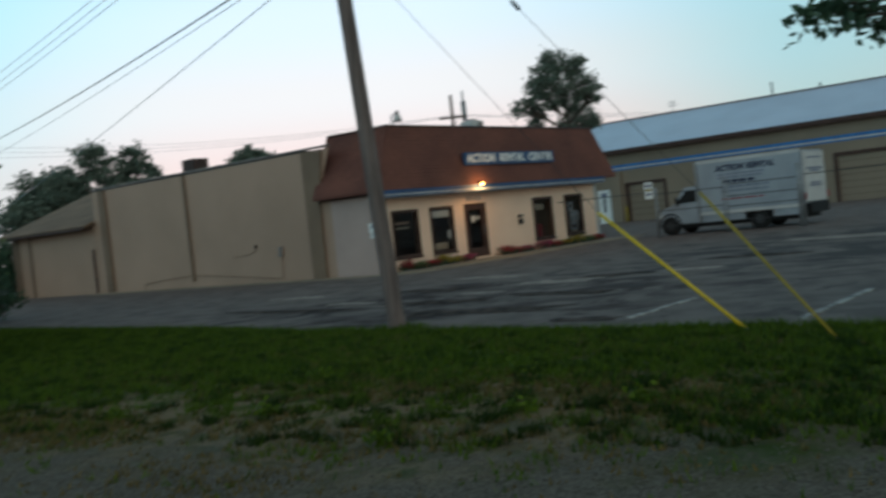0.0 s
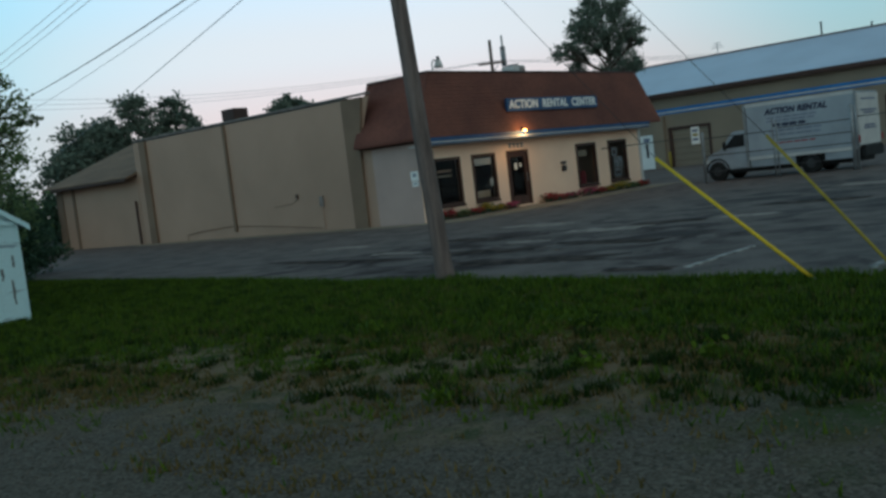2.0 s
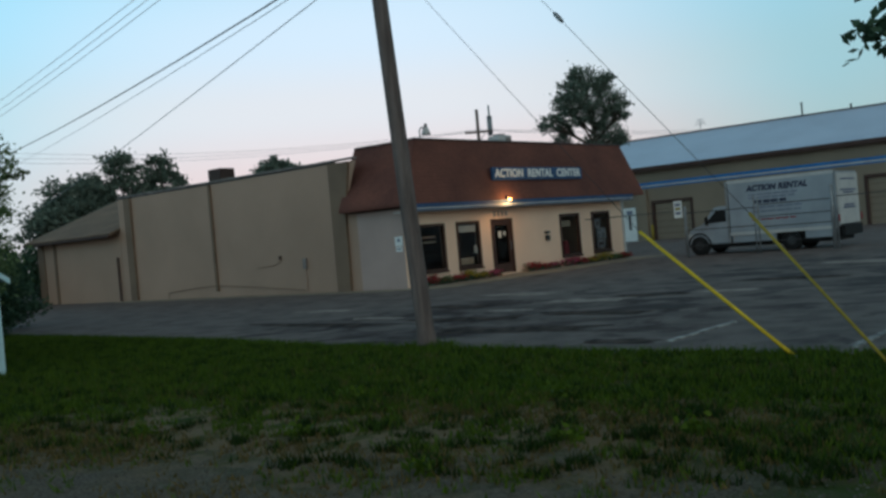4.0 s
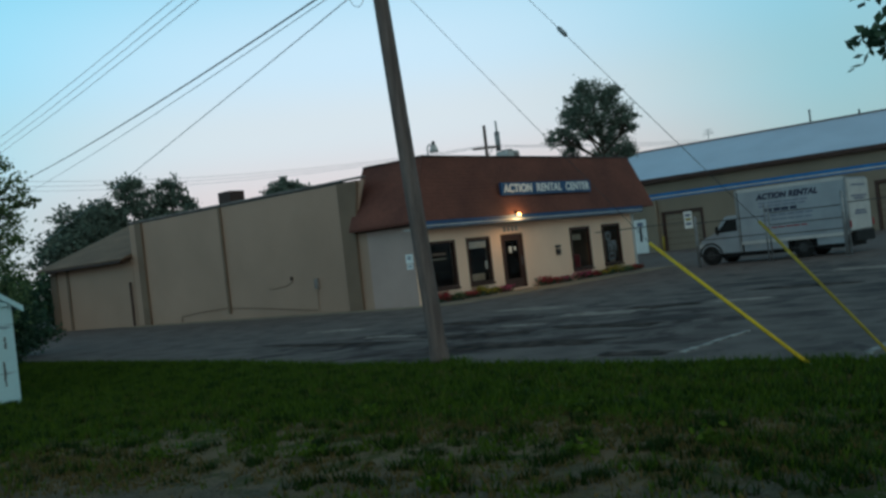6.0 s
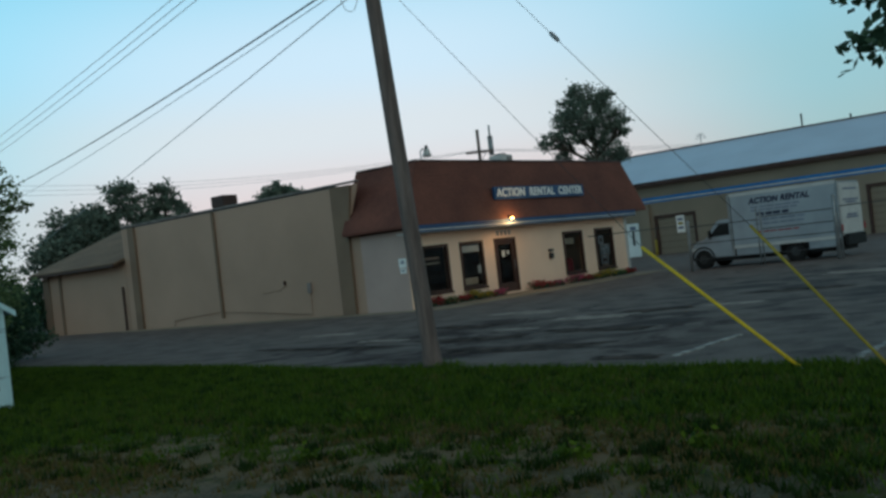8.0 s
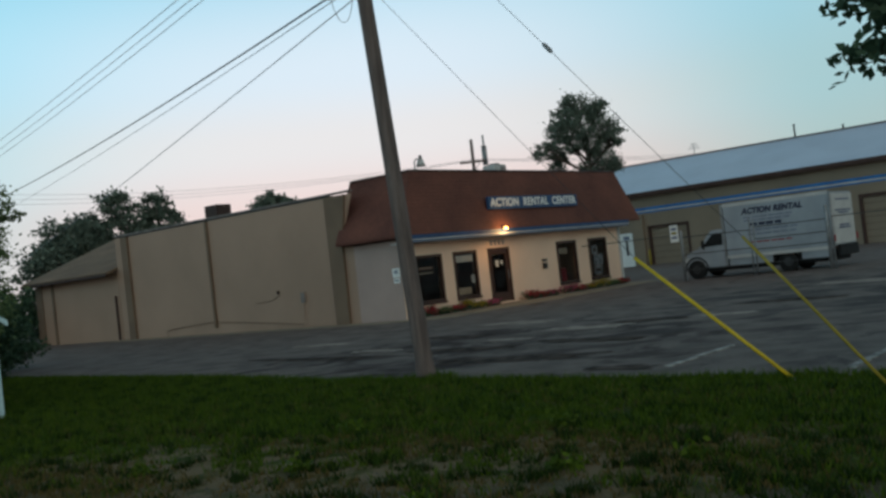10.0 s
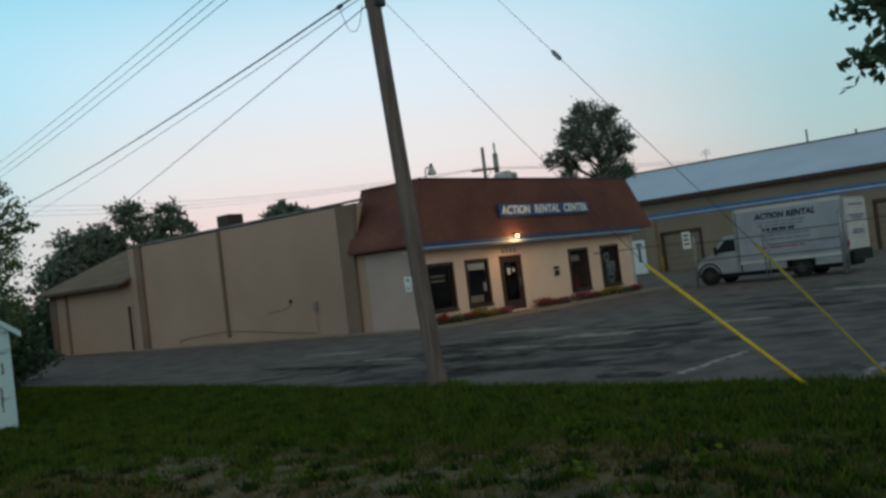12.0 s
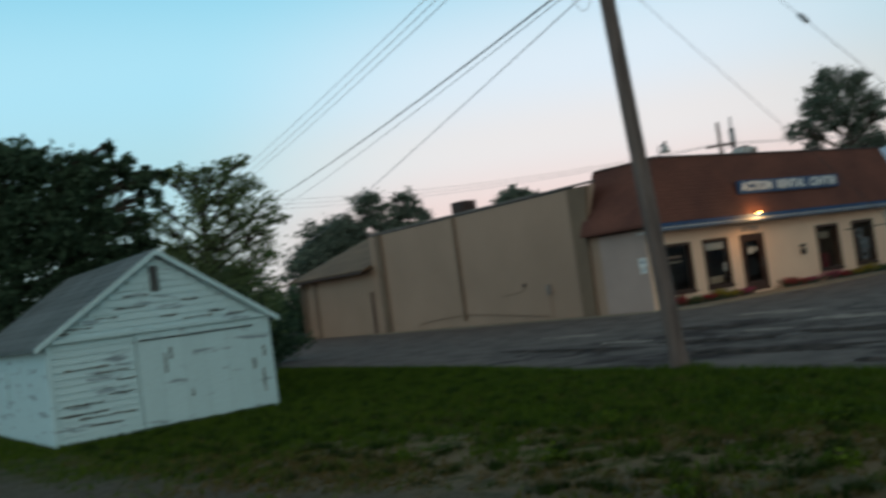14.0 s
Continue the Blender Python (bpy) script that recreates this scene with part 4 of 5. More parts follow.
bm = tube([(TX + 0.11, 17.22 + 0.46 * math.cos(a), 0.4 + 0.46 * math.sin(a)) for a in np.linspace(0.1, math.pi, 12)], 0.035, 6)
part("wheel_arch", bm, M_BLACK, truck)
part("rear_door", box(TX + 0.12, TX + TW + 0.13, 11.765, 11.826, 0.85, 2.70, 0.01), M_PALE, truck, "white rear roller door")
part("rear_bumper", box(TX + 0.15, TX + TW - 0.1, 11.62, 11.76, 0.42, 0.82, 0.03), M_BLACK, truck, "black rear step")
for z, w in ((2.45, 1.5), (2.05, 1.7), (1.95, 1.2), (1.5, 1.1), (1.4, 1.3)):
    part("lettering_bar", box(TX + 1.27 - w / 2, TX + 1.27 + w / 2, 11.752, 11.762, z, z + 0.065), M_INK_PALE, truck, "unreadable faded lettering")
for x in (TX - 0.02, TX + TW + 0.2):
    part("tail_light", box(x, x + 0.08, 11.72, 11.763, 0.95, 1.2), M_RED, truck, "red tail light")
side = Matrix.Translation((TX - 0.003, 13.95, 2.43)) @ pose(0, 0, 0, 90, 0, -90)
lettering("letter", "ACTION RENTAL", 0.30, side, M_INK, truck, shear=0.25, bold=0.018, width=2.35)
for z, y, w, h, m in ((2.17, 14.1, 1.9, 0.05, M_INK_PALE), (2.05, 14.15, 1.8, 0.05, M_INK_PALE), (1.86, 14.2, 1.25, 0.12, M_INK), (1.68, 14.0, 2.0, 0.05, M_INK_PALE),
                      (1.52, 14.0, 1.9, 0.05, M_INK_PALE), (1.22, 14.1, 1.7, 0.05, M_RED)):
    k = 6 if w > 1.5 else 4
    for q in range(k):
        y0 = y + w / 2 - (q + 1) * w / k
        part("lettering_bar", box(TX - 0.009, TX - 0.003, y0 + 0.03, y0 + w / k - 0.03 * (q % 2), z, z + h), m, truck, "unreadable lettering")

# ---- yard fence and gate ----
GX = 34.6
fence = thing("yard_fence", "galvanised pipe fence with double gate before the yard", "fence")
POSTS = ((17.18, 1.95, 0.06), (14.42, 2.13, 0.03), (14.28, 2.05, 0.03), (11.60, 2.25, 0.075), (11.46, 2.1, 0.04), (8.4, 1.9, 0.04), (5.2, 1.9, 0.04), (2.0, 1.9, 0.04))
for y, h, r in POSTS:
    part("post", tube([(GX, y, 0), (GX, y, h), (GX, y, h + 0.05)], [r, r, r * 0.4], 8), M_STEEL, fence, "", True)
for y0, y1, z0, z1 in ((21.7, 17.2, 1.83, 1.83), (17.2, 14.42, 1.72, 1.72), (11.46, 2.0, 1.86, 1.86), (14.28, 11.6, 1.80, 1.80), (14.28, 11.6, 1.36, 1.36), (14.28, 11.6, 0.98, 0.98), (14.28, 11.6, 0.45, 0.45), (17.2, 14.42, 0.45, 0.45), (17.2, 14.42, 1.05, 1.05)):
    part("rail", tube([(GX, y0, z0), (GX, y1, z1)], 0.018, 6), M_DARKSTEEL, fence)
fsign = thing("notice_board", "white notice with faint print hung on the fence", "sign", (GX - 0.07, 17.42, 1.9))
part("board", box(-0.015, 0.0, -0.17, 0.17, -0.33, 0.33, 0.004), M_WHITE, fsign)
for z, m in ((0.18, M_INK_PALE), (0.02, M_GOLD), (-0.15, M_INK_PALE)):
    part("print_bar", box(-0.021, -0.0155, -0.11, 0.11, z - 0.05, z + 0.05), m, fsign)

# ---- white garage on the verge ----
GY, GX0, GX1, GD = 15.87, 3.53, 7.24, 5.2
GEAVE, GPEAK = 1.66, 2.90
gar = thing("garage", "old white wooden garage with peeling paint and sliding doors", "garage")
mid = (GX0 + GX1) / 2
part("core_wall", prism([(GX0 + 0.02, 0), (GX1 - 0.02, 0), (GX1 - 0.02, GEAVE), (mid, GPEAK - 0.08), (GX0 + 0.02, GEAVE)], "y", GY + 0.02, GY + 0.12), M_BARN, gar)
part("side_wall", box(GX0 + 0.02, GX0 + 0.12, GY + 0.125, GY + GD, 0, GEAVE), M_BARN, gar)
part("side_wall", box(GX1 - 0.12, GX1 - 0.02, GY + 0.125, GY + GD, 0, GEAVE), M_BARN, gar)
part("back_wall", prism([(GX0 + 0.02, 0), (GX1 - 0.02, 0), (GX1 - 0.02, GEAVE), (mid, GPEAK - 0.08), (GX0 + 0.02, GEAVE)], "y", GY + GD, GY + GD + 0.1), M_BARN, gar)


def clapboard(x0, x1, z0, h, y=GY):
    """One lapped board, thicker at its lower edge."""
    return prism([(y - 0.028, z0), (y - 0.010, z0 + h), (y + 0.018, z0 + h), (y + 0.018, z0)], "x", x0, x1)


board_h, k = 0.115, 0
z = 1.60
while z < GPEAK - 0.12:
    half = (mid - GX0) * min(1.0, (GPEAK - 0.05 - z - board_h) / (GPEAK - GEAVE)) if z > GEAVE - board_h else mid - GX0
    if half > 0.1:
        cuts = [mid - half, mid + half] if k % 3 else [mid - half, mid - half * 0.2 + 0.3 * math.sin(k), mid + half]
        for a, b in zip(cuts, cuts[1:]):
            part("clapboard", clapboard(a, b - 0.004, z, board_h - 0.002), M_BARN, gar)
    z += board_h
    k += 1
left_leaf = thing("sliding_door", "", "")
left_leaf.parent = gar
for q in range(14):
    part("clapboard", clapboard(GX0 + 0.06, 4.885, 0.03 + q * 0.111, 0.109), M_BARN, left_leaf)
right_leaf = thing("sliding_door", "", "")
right_leaf.parent = gar
for q in range(6):
    w = (GX1 - 0.03 - 4.90) / 6
    part("door_board", box(4.90 + q * w, 4.90 + (q + 1) * w - 0.004, GY - 0.055, GY - 0.02, 0.05, 1.575), M_BARN, right_leaf)
part("corner_board", box(GX0 - 0.02, GX0 + 0.055, GY - 0.045, GY + 0.018, 0, GEAVE), M_BARN, gar)
part("corner_board", box(GX1 - 0.028, GX1 + 0.03, GY - 0.045, GY + 0.018, 0, GEAVE), M_BARN, gar)
part("door_track", box(GX0 + 0.07, GX1 - 0.05, GY - 0.10, GY - 0.058, 1.585, 1.65, 0.008), M_BARN, gar, "pale weathered door track")
# thin dark strip drawn as the shadow below the door track
part("painted_track_shadow", box(4.95, GX1 - 0.3, GY - 0.075, GY - 0.056, 1.45, 1.475), M_DARKSTEEL, gar)
part("gable_vent", box(5.26, 5.40, GY - 0.05, GY - 0.03, 2.24, 2.66, 0.006), M_DARKSTEEL, gar, "small louvred gable vent")
for q in range(6):
    part("vent_slat", box(5.275, 5.385, GY - 0.062, GY - 0.051, 2.27 + 0.062 * q, 2.30 + 0.062 * q), M_BAREWOOD, gar)
# bare strips where the paint has come off
rng = np.random.default_rng(8)
PEEL = [(4.0, 1.78, 0.5), (4.5, 1.90, 0.35), (4.9, 2.02, 0.5), (6.0, 1.74, 0.5), (6.35, 1.80, 0.3), (5.9, 2.05, 0.3), (5.0, 2.2, 0.4), (3.75, 1.72, 0.3), (5.5, 1.82, 0.3), (6.7, 1.72, 0.35),
        (4.1, 1.15, 0.7), (4.5, 1.05, 0.5), (3.95, 0.45, 0.8), (4.35, 0.38, 0.9), (4.0, 0.60, 0.6), (4.6, 0.70, 0.4), (4.3, 0.25, 0.5), (4.7, 0.9, 0.3)]
for x, z, w in PEEL:
    b = bmesh.new()
    n_ = 9
    up = [b.verts.new((x - w / 2 + w * i / n_, GY - 0.0305, z + 0.022 * rng.uniform(0.1, 1))) for i in range(n_ + 1)]
    dn = [b.verts.new((x - w / 2 + w * i / n_, GY - 0.0325, z - 0.022 * rng.uniform(0.1, 1))) for i in range(n_ + 1)]
    for i in range(n_):
        b.faces.new((dn[i], dn[i + 1], up[i + 1], up[i]))
    part("bare_strip", b, M_BAREWOOD, gar, "bare wood where paint has peeled")
for x, z, h in ((5.35, 1.05, 0.32), (5.45, 1.2, 0.2), (6.9, 0.8, 0.2), (5.75, 0.5, 0.14), (7.05, 0.5, 0.4), (7.1, 1.0, 0.2)):
    b = bmesh.new()
    n_ = 7
    L = [b.verts.new((x - 0.03 * rng.uniform(0.2, 1), GY - 0.0575, z + h * (i / n_ - 0.5))) for i in range(n_ + 1)]
    R = [b.verts.new((x + 0.03 * rng.uniform(0.2, 1), GY - 0.0575, z + h * (i / n_ - 0.5))) for i in range(n_ + 1)]
    for i in range(n_):
        b.faces.new((L[i], R[i], R[i + 1], L[i + 1]))
    part("bare_strip", b, M_BAREWOOD, gar, "bare wood where paint has peeled")
rise = (GPEAK - GEAVE) / (mid - GX0)
OV = 0.19
for sgn in (-1, 1):
    xe = mid + sgn * (mid - GX0 + OV)
    ze = GPEAK - rise * (mid - GX0 + OV)
    part("roof_deck", prism([(mid, GPEAK - 0.02), (xe, ze - 0.02), (xe, ze + 0.03), (mid, GPEAK + 0.03)], "y", GY - 0.10, GY + GD + 0.25), M_BARNROOF, gar, "grey-green shingled slope")
    part("rake_board", prism([(mid, GPEAK - 0.06), (xe, ze - 0.06), (xe, ze + 0.035), (mid, GPEAK + 0.035)], "y", GY - 0.135, GY - 0.103), M_BARN, gar, "white rake board")
    rows_ = 13
    for r_ in range(rows_):
        a, c = r_ / rows_, (r_ + 1) / rows_
        x_lo, z_lo, x_hi, z_hi = xe + (mid - xe) * a, ze + (GPEAK - ze) * a, xe + (mid - xe) * c, ze + (GPEAK - ze) * c
        part("shingle_course", prism([(x_lo, z_lo + 0.034), (x_lo, z_lo + 0.052), (x_hi, z_hi + 0.040), (x_hi, z_hi + 0.034)], "y", GY - 0.11, GY + GD + 0.26), M_BARNROOF, gar)
part("side_window", box(GX0 - 0.01, GX0 + 0.018, GY + 3.2, GY + 3.7, 0.7, 1.2), M_BARN, gar)

# ---- trees ----


def tree(name, base, height, crowns, leaf, count, mat, label, seed, trunk_r=0.2, lean=(0, 0), group=""):
    """A tapered trunk with limbs to each clump of the crown; crowns are (dx, dy, z, rx, ry, rz) from the base."""
    rng = np.random.default_rng(seed)
    t = thing(name, label, "tree", base, group)
    top = Vector((lean[0], lean[1], height * 0.82))
    pts = [Vector((0, 0, -0.1)), Vector((0, 0, 0.15))] + [top * f + Vector((rng.normal(0, 0.012) * height, rng.normal(0, 0.012) * height, 0)) for f in (0.2, 0.4, 0.6, 0.8, 1.0)]
    part("trunk", tube(pts, [trunk_r * 1.35, trunk_r * 1.1, trunk_r * 0.9, trunk_r * 0.72, trunk_r * 0.5, trunk_r * 0.3, trunk_r * 0.1], 10), M_BARK, t, "", True)
    pos, total = [], sum((c[3] * c[4] * c[5]) ** 0.67 for c in crowns)
    for dx, dy, z, rx, ry, rz, *loose in crowns:
        share = max(7, int(count / 26 * (rx * ry * rz) ** 0.67 / total))
        d = rng.normal(size=(share, 3))
        d /= np.linalg.norm(d, axis=1)[:, None]
        rad = rng.uniform(0.35, 1.0, size=(share, 1)) ** 0.6
        cen = np.array((dx, dy, z)) + d * rad * np.array((rx, ry, rz))
        start = top * min(0.95, max(0.25, (z - rz) / top.z * 0.85))
        mid_ = start.lerp(Vector((dx, dy, z)), 0.6) + Vector((0, 0, -0.1 * rz))
        limbs = bmesh.new()
        add_tube(limbs, [start, mid_, Vector((dx, dy, z + 0.3 * rz))], [trunk_r * 0.4, trunk_r * 0.26, trunk_r * 0.06], 6)
        for c in cen[:: max(1, share // 14)]:
            add_tube(limbs, [mid_, Vector(c).lerp(mid_, 0.35) + Vector((0, 0, 0.05)), Vector(c)], [trunk_r * 0.16, trunk_r * 0.09, trunk_r * 0.02], 5)
        part("limb", limbs, M_BARK, t)
        size = (loose[0] if loose else 0.20) * (rx * ry * rz) ** 0.333
        for c in cen:
            s = size * rng.uniform(0.55, 1.25)
            pos.append(c + rng.normal(size=(int(26 * rng.uniform(0.6, 1.4)), 3)) * np.array((s, s, s * 0.7)))
    leaf_mesh("crown", np.concatenate(pos), leaf, rng, mat, t)
    return t


def cloud(seed, n, spread, z0, z1, r0, r1):
    g = np.random.default_rng(seed)
    return [(g.uniform(-spread, spread), g.uniform(-spread, spread), g.uniform(z0, z1), *(g.uniform(r0, r1),) * 3) for _ in range(n)]


def clumps(seed, heading, spots, depth=0.6):
    """Crown clumps (across, height, radius), spread across a compass heading in degrees."""
    g = np.random.default_rng(seed)
    c, q = math.cos(radians(heading)), math.sin(radians(heading))
    out = []
    for a, z, r in spots:
        e = g.uniform(-depth, depth)
        out.append((a * c + e * q, -a * q + e * c, z, r, r, r * 0.85, 0.30))
    return out


# tall tree behind the shop
tree("broadleaf_tree", (53.5, 32.3, 0), 12.2, clumps(5, 59, [
    (-0.4, 11.0, 0.92), (-1.05, 10.45, 0.92), (0.65, 10.55, 0.79), (1.15, 10.7, 0.49), (-0.3, 9.6, 1.16), (-1.6, 9.35, 0.92), (1.25, 9.3, 0.85), (1.85, 8.6, 0.67),
    (-2.65, 8.25, 0.73), (-1.95, 8.1, 0.67), (0.5, 8.3, 0.92), (-0.9, 8.4, 0.61), (1.0, 7.2, 0.85), (-2.05, 7.1, 0.61), (-0.05, 6.9, 0.67), (1.55, 6.9, 0.61)]),
    0.19, 15000, M_LEAF_HAZED, "tall broadleaf tree with open crown behind the shop", 11, 0.24)
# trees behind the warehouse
tree("broadleaf_tree", (37.5, 60.0, 0), 9.9, [(-0.6, 0.6, 8.3, 1.3, 1.3, 1.4), (0.4, -0.3, 7.4, 1.3, 1.3, 1.2), (-1.8, 1.6, 7.0, 1.4, 1.4, 1.0), (0.6, -0.8, 6.0, 1.5, 1.5, 1.1), (-2.2, 1.8, 5.5, 1.6, 1.6, 1.2)], 0.30, 6000, M_LEAF_HAZED, "dark broadleaf tree behind the warehouse", 12, 0.25, group="trees behind the warehouse")
tree("broadleaf_tree", (39.3, 59.0, 0), 9.6, [(0, 0, 8.2, 0.9, 0.9, 1.2), (0.5, -0.4, 7.0, 1.1, 1.1, 1.2), (0, 0, 5.6, 1.3, 1.3, 1.2)], 0.30, 3500, M_LEAF_HAZED, "narrow broadleaf tree behind the warehouse", 13, 0.22, group="trees behind the warehouse")
tree("broadleaf_tree", (34.6, 62.3, 0), 8.0, cloud(14, 9, 2.0, 3.5, 6.6, 1.2, 1.8), 0.32, 6000, M_LEAF_HAZED, "rounded broadleaf tree behind the low extension", 14, 0.25, group="trees behind the warehouse")
tree("broadleaf_tree", (32.2, 60.5, 0), 7.2, cloud(15, 8, 1.5, 3.0, 5.9, 1.1, 1.6), 0.32, 5000, M_LEAF_HAZED, "rounded broadleaf tree behind the low extension", 15, 0.25, group="trees behind the warehouse")
tree("broadleaf_tree", (22.4, 58.0, 0), 6.0, cloud(16, 8, 1.7, 2.4, 5.0, 1.1, 1.6), 0.32, 5000, M_LEAF_HAZED, "low broadleaf tree behind the low extension", 16, 0.22, group="trees behind the warehouse")
tree("broadleaf_tree", (45.5, 54.0, 0), 8.8, [(0, 0, 7.6, 1.2, 1.2, 0.9), (0.7, -0.8, 7.2, 1.0, 1.0, 0.7), (-0.6, 0.8, 7.0, 1.0, 1.0, 0.8), (-1.6, 1.9, 6.6, 0.5, 0.5, 0.5)], 0.28, 3500, M_LEAF_HAZED, "round-headed tree behind the warehouse roof", 17, 0.22, group="trees behind the warehouse")
# trees behind the garage
tree("broadleaf_tree", (9.8, 24.6, 0), 6.4, clumps(6, 22, [
    (-0.5, 5.7, 0.24), (-0.7, 5.5, 0.26), (-0.1, 5.6, 0.38), (0.47, 5.7, 0.38), (1.0, 5.65, 0.34), (1.27, 5.85, 0.2), (0.04, 5.2, 0.5), (0.73, 5.1, 0.58), (1.35, 5.1, 0.38), (1.0, 4.6, 0.58),
    (1.7, 4.45, 0.38), (2.0, 4.2, 0.28), (0.12, 4.5, 0.6), (-1.06, 4.8, 0.33), (-0.96, 4.3, 0.45), (-0.75, 3.85, 0.5), (1.45, 3.8, 0.48), (0.57, 3.9, 0.68), (0, 3.4, 0.75), (1.15, 3.1, 0.75), (-0.75, 3.1, 0.7),
    (0.3, 2.5, 1.0), (1.0, 1.8, 0.9), (-0.6, 1.9, 0.95), (0.2, 1.2, 0.9)], 0.4), 0.12, 14000, M_LEAF, "light green broadleaf tree beside the white garage", 21, 0.13)
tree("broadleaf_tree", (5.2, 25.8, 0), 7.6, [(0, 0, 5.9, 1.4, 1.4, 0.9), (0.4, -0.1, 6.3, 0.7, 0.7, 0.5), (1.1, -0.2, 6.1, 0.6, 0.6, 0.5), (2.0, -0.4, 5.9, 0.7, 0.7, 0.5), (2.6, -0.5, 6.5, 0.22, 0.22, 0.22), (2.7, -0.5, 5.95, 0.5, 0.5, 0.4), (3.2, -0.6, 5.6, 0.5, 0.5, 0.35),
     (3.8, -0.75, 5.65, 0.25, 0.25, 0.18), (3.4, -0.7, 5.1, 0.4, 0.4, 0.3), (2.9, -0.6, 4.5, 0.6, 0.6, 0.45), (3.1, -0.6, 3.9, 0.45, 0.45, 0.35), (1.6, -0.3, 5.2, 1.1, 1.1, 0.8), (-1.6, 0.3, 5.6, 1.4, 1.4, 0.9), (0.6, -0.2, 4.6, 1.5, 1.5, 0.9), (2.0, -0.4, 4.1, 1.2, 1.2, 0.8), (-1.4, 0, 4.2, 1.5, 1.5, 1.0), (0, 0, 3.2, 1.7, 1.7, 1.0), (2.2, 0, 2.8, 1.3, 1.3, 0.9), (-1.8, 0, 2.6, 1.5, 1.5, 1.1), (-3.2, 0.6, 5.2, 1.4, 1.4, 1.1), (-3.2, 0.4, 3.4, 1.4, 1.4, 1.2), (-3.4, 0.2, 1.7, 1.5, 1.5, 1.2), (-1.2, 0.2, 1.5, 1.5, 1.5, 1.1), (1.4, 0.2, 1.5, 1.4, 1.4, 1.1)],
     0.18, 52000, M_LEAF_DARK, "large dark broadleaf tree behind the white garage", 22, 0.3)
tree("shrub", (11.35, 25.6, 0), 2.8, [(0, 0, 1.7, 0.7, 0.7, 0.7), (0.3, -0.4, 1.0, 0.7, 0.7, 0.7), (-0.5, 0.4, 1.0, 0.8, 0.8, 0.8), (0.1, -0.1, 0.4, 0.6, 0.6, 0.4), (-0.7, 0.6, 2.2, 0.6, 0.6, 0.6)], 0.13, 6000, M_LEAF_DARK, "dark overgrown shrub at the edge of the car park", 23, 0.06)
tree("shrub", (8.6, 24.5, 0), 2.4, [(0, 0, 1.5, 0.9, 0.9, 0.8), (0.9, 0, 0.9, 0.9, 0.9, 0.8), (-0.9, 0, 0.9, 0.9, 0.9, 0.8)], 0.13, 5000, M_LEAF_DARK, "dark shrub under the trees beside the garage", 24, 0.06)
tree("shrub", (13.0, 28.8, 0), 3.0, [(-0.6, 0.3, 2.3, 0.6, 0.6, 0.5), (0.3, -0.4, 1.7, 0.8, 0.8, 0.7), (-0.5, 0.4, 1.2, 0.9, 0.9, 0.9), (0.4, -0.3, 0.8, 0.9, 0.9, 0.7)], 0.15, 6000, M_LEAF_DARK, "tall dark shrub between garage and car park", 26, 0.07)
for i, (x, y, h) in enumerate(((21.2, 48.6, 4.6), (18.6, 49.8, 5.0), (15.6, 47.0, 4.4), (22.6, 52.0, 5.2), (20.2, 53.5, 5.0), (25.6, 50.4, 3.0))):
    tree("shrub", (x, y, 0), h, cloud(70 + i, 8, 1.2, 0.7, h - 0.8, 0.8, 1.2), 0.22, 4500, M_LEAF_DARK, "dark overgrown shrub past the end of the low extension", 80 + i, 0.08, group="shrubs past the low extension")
tree("broadleaf_tree", (35.6, 61.2, 0), 7.6, cloud(75, 8, 1.7, 3.0, 6.0, 1.1, 1.5), 0.32, 4500, M_LEAF_HAZED, "rounded broadleaf tree behind the warehouse corner", 76, 0.22, group="trees behind the warehouse")
# shade tree whose branch hangs into the view; unseen crown enlarged to darken grass
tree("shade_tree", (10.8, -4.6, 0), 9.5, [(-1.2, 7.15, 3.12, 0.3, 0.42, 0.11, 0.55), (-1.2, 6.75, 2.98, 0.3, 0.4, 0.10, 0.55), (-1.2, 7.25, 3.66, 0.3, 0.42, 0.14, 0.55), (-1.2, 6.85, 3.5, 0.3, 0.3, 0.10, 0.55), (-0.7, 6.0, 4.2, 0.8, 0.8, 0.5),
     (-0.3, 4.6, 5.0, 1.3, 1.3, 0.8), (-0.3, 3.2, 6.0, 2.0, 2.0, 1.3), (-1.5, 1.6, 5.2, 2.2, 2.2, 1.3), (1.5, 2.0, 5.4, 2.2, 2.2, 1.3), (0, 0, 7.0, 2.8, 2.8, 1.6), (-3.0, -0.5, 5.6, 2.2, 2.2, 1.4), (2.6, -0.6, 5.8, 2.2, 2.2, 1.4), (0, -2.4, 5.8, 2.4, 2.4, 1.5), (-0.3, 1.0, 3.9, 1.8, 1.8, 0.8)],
     0.14, 46000, M_LEAF_DARK, "dark shade tree with a drooping branch over the verge and an added unseen crown", 25, 0.26)

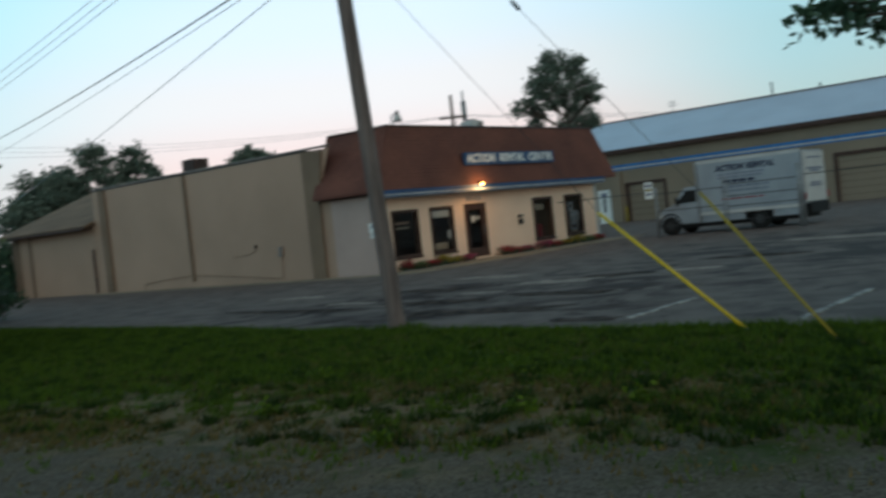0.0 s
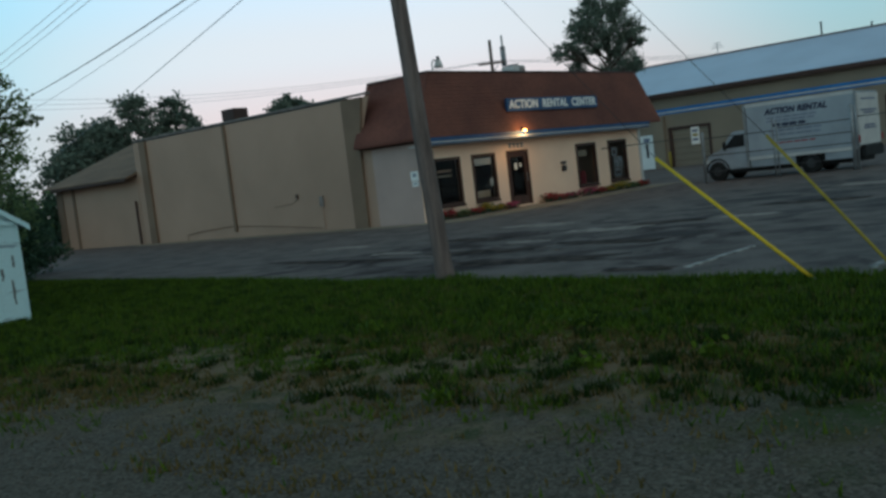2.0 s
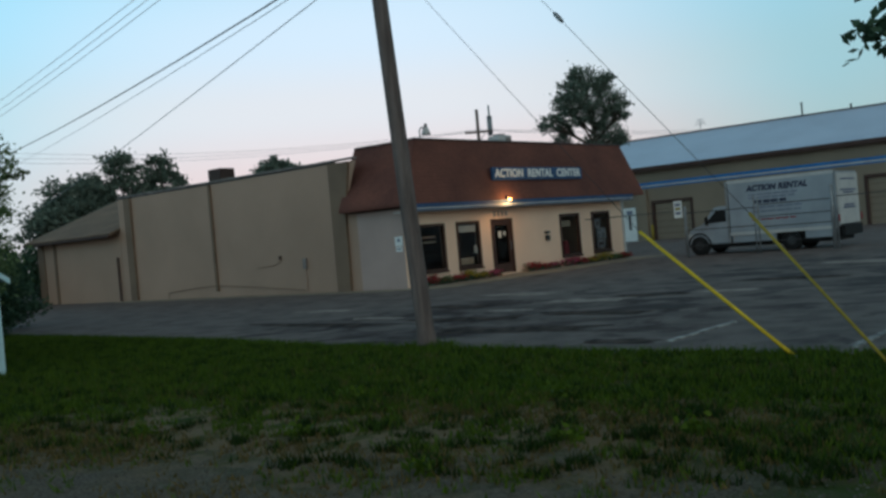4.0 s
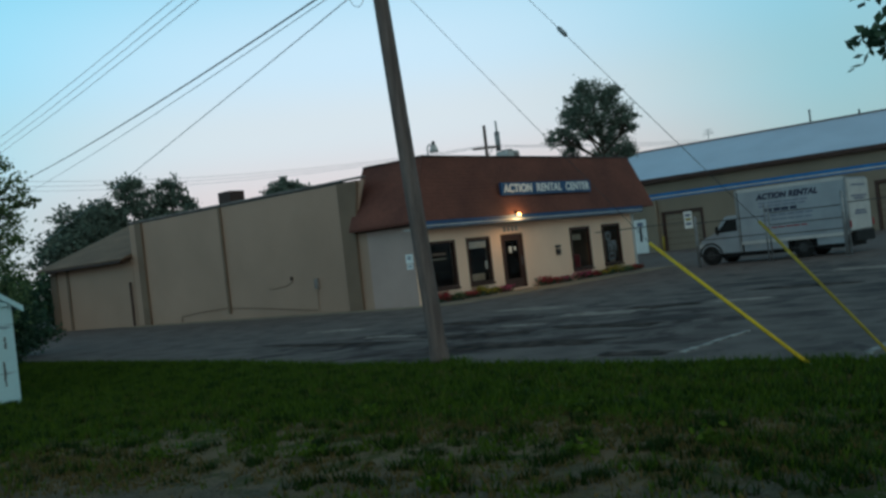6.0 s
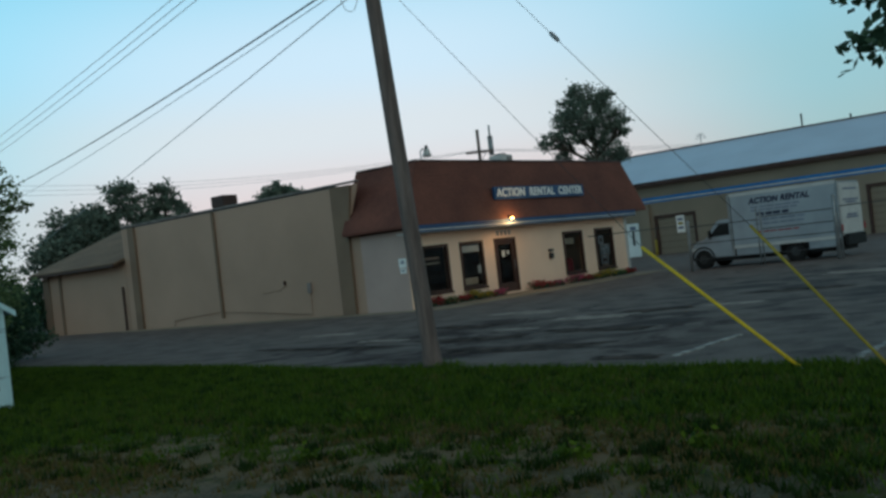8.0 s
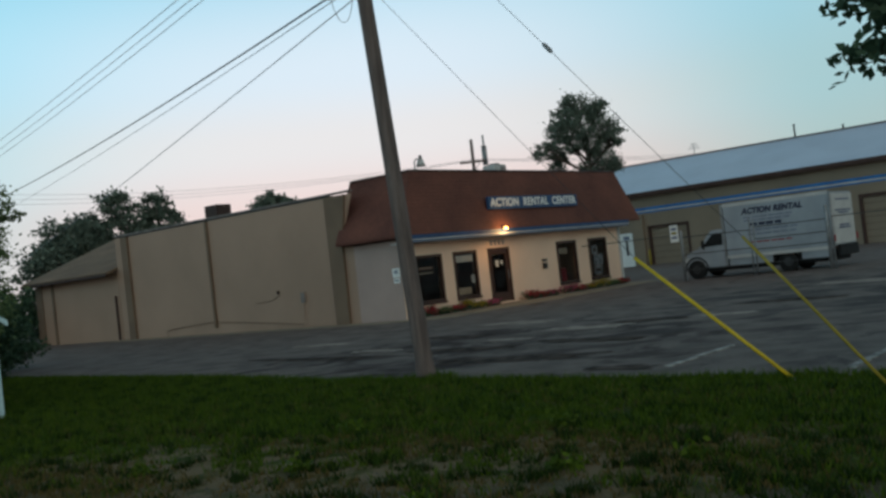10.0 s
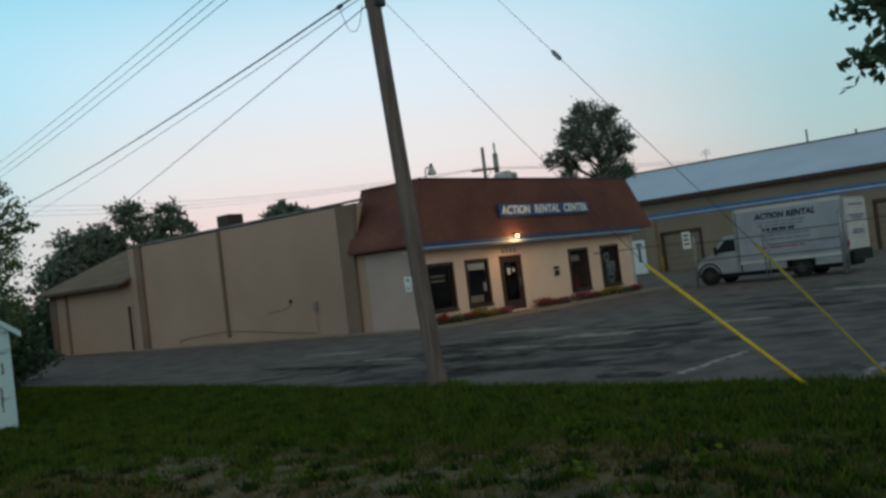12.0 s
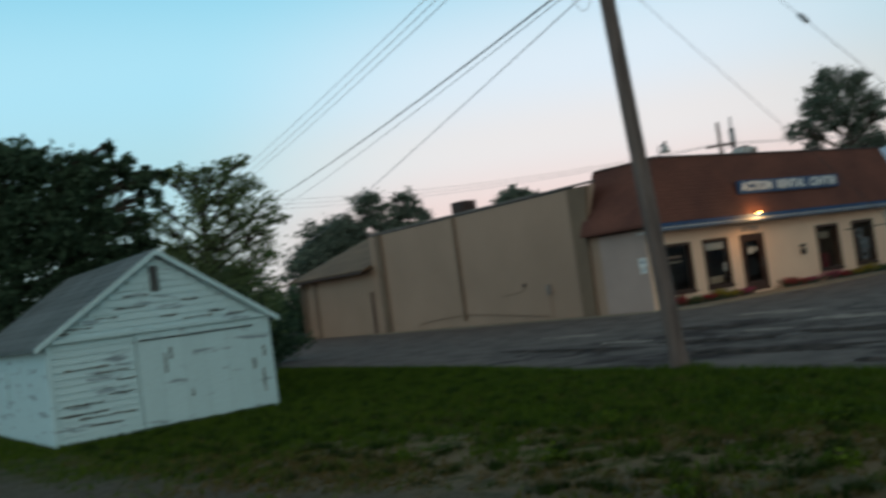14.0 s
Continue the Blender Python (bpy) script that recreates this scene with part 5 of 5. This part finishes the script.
# ---- flower bed along the shop front ----


def flowers(x, w, mat, label, seed, h=0.22):
    g = np.random.default_rng(seed)
    t = thing("flower_clump", label, "flowers", (x, 21.46, 0.04), group="flowers along the shop front")
    c = g.normal(size=(220, 3)) * np.array((w * 0.27, 0.11, h * 0.28)) + np.array((0, 0, h * 0.45))
    c[:, 2] = np.clip(c[:, 2], 0.02, None)
    leaf_mesh("leaves", c, 0.10, g, M_LEAF_DARK, t)
    c = g.normal(size=(260, 3)) * np.array((w * 0.28, 0.10, h * 0.22)) + np.array((0, -0.03, h * 0.75))
    leaf_mesh("blossoms", c, 0.085, g, mat, t)
    part("soil", tube([(0, 0, -0.004), (0, 0, 0.05)], [min(w * 0.5, 0.2), 0.05], 10), M_BAREWOOD, t)


BED = ((24.4, 0.5, M_RED, "red"), (25.0, 0.5, M_LEAF, "leafy green"), (25.75, 0.6, M_RED, "red"), (26.35, 0.5, M_GOLD, "yellow"), (26.95, 0.6, M_GOLD, "yellow and green"), (27.75, 0.6, M_PINK, "pink"),
       (30.3, 0.7, M_RED, "red"), (30.9, 0.7, M_RED, "red"), (31.6, 0.7, M_PINK, "pink"), (32.9, 0.9, M_PINK, "bright pink"), (33.7, 0.8, M_RED, "bright red"), (34.6, 0.7, M_GOLD, "yellow"), (35.4, 0.7, M_GOLD, "yellow and green"), (36.3, 0.7, M_LEAF, "leafy green"), (37.2, 0.6, M_RED, "dark red"))
for i, (x, w, m, c) in enumerate(BED):
    flowers(x, w * 1.15, m, c + " bedding flowers in soil along the shop wall", 40 + i, 0.20 if i % 3 else 0.28)

# ---- grass and gravel ----
rng = np.random.default_rng(30)


def blades(name, count, xr, yr, h, mat, label, seed, keep):
    g = np.random.default_rng(seed)
    p = np.stack([g.uniform(*xr, count), g.uniform(*yr, count)], 1)
    p = p[[keep(x, y, g) for x, y in p]]
    p = np.repeat(p, 3, 0) + g.normal(size=(len(p) * 3, 2)) * 0.025
    k = len(p)
    a, hh = g.uniform(0, 2 * np.pi, k), h * g.uniform(0.4, 1.5, k)
    w = 0.006 + 0.006 * g.random(k)
    tip = p + g.normal(size=(k, 2)) * hh[:, None] * 0.4
    v = np.zeros((k, 3, 3))
    v[:, 0, :2] = p + np.stack([np.cos(a), np.sin(a)], 1) * w[:, None]
    v[:, 1, :2] = p - np.stack([np.cos(a), np.sin(a)], 1) * w[:, None]
    v[:, 2, :2], v[:, 2, 2] = tip, hh
    tagged(mesh_object(name, v.reshape(-1, 3).tolist(), np.arange(3 * k).reshape(k, 3).tolist(), mat), label, "grass", kind="stuff")


def trodden(x, y):
    """1 in the middle of the worn part of the verge, 0 well outside it."""
    u = x + 0.25 * y
    return float(np.interp(u, (8.0, 9.6), (1, 0)) * np.interp(y, (1.8, 3.6, 9.0, 12.0), (0, 1, 1, 0)))


def green(x, y, g):
    if noise.noise((x * 1.9, y * 1.5, 5)) > 0.32 - 0.46 * trodden(x, y) and g.random() < 0.5 + 0.38 * trodden(x, y):
        return False
    return x < edge_x(y) + 0.1 and not (GX0 - 0.1 < x < GX1 + 0.1 and GY - 0.05 < y < GY + GD) and g.random() < np.clip((x + 0.25 * max(y, 0) - 5.2 + 1.8 * noise.noise((x * 0.7, y * 0.7, 2))) / 4.0, 0.04, 1)


def dry(x, y, g):
    return x < edge_x(y) and g.random() < (0.03 + 0.30 * np.interp(y, (1.5, 4, 10, 15), (0, 1, 1, 0)) + 0.3 * trodden(x, y)) * np.clip(0.5 + 1.6 * noise.noise((x * 0.8, y * 0.5, 7)), 0.05, 1) * np.clip((x + 0.25 * max(y, 0) - 3.4) / 3, 0.06, 1)


def tufted(x, y, g):
    u = x + 0.25 * y
    if x > edge_x(y) - 0.3 or u < 6.0 or (GX0 - 0.1 < x < GX1 + 0.1 and GY - 0.05 < y < GY + GD):
        return False
    return noise.noise((x * 4.4, y * 3.4, 11)) > float(np.interp(y, (2, 4.5, 7, 14), (0.10, 0.22, 0.30, 0.24)))


def border(x, y, g):
    return abs(x - edge_x(y) + 0.12 - 0.18 * noise.noise((y * 0.9, 3.1, 0))) < 0.16 or ((x - 10.72) ** 2 + (y - 9.67) ** 2) ** 0.5 < 0.45


blades("grass", 105000, (2.5, 12.2), (0.5, 27), 0.065, M_GRASS, "short green grass of the verge", 31, green)
blades("dry_grass", 64000, (3.0, 10.4), (0.5, 20), 0.045, M_DRYGRASS, "dry brown grass of the worn verge", 32, dry)
blades("tall_grass", 16000, (10.0, 12.2), (0.5, 27), 0.09, M_GRASS, "taller grass along the asphalt edge", 33, border)
blades("grass_tufts", 90000, (3.5, 11.0), (0.5, 26), 0.075, M_TUFT, "darker grass tufts scattered in the verge", 35, tufted)
# weeds in the worn part
for i, (x, y) in enumerate(((4.9, 4.6), (6.1, 4.2), (5.5, 6.6), (7.0, 7.4), (6.6, 3.4), (5.0, 8.2), (7.6, 5.2))):
    t = thing("weed", "small leafy weed in the worn grass", "weed", (x, y, 0), group="weeds in the verge")
    g = np.random.default_rng(60 + i)
    c = np.abs(g.normal(size=(70, 3))) * np.array((0.07, 0.07, 0.05)) * g.choice((-1, 1), size=(70, 3))
    c[:, 2] = np.abs(c[:, 2]) + 0.01
    leaf_mesh("leaves", c, 0.07, g, M_GRASS, t)
    part("stem", tube([(0, 0, -0.01), (0, 0, 0.06)], 0.008, 5), M_BARK, t)
n_ = 16000
g = np.random.default_rng(34)
px, py = g.uniform(2.0, 6.0, n_), g.uniform(-0.5, 11, n_)
ok = g.random(n_) < np.clip((7.4 - px - 0.25 * py) / 1.8, 0, 1)
px, py = px[ok], py[ok]
octa = np.array(((1, 0, 0), (0, 1, 0), (-1, 0, 0), (0, -1, 0), (0, 0, 0.8), (0, 0, -0.3)))
tri = np.array(((0, 1, 4), (1, 2, 4), (2, 3, 4), (3, 0, 4), (1, 0, 5), (2, 1, 5), (3, 2, 5), (0, 3, 5)))
r = g.uniform(0.004, 0.015, (len(px), 1, 1))
v = octa[None] * r * g.uniform(0.6, 1.3, (len(px), 6, 3)) + np.stack([px, py, np.full_like(px, 0.002)], 1)[:, None]
f = tri[None] + 6 * np.arange(len(px))[:, None, None]
tagged(mesh_object("gravel", v.reshape(-1, 3).tolist(), f.reshape(-1, 3).tolist(), M_STONE), "loose grey gravel along the verge", "gravel", kind="stuff")
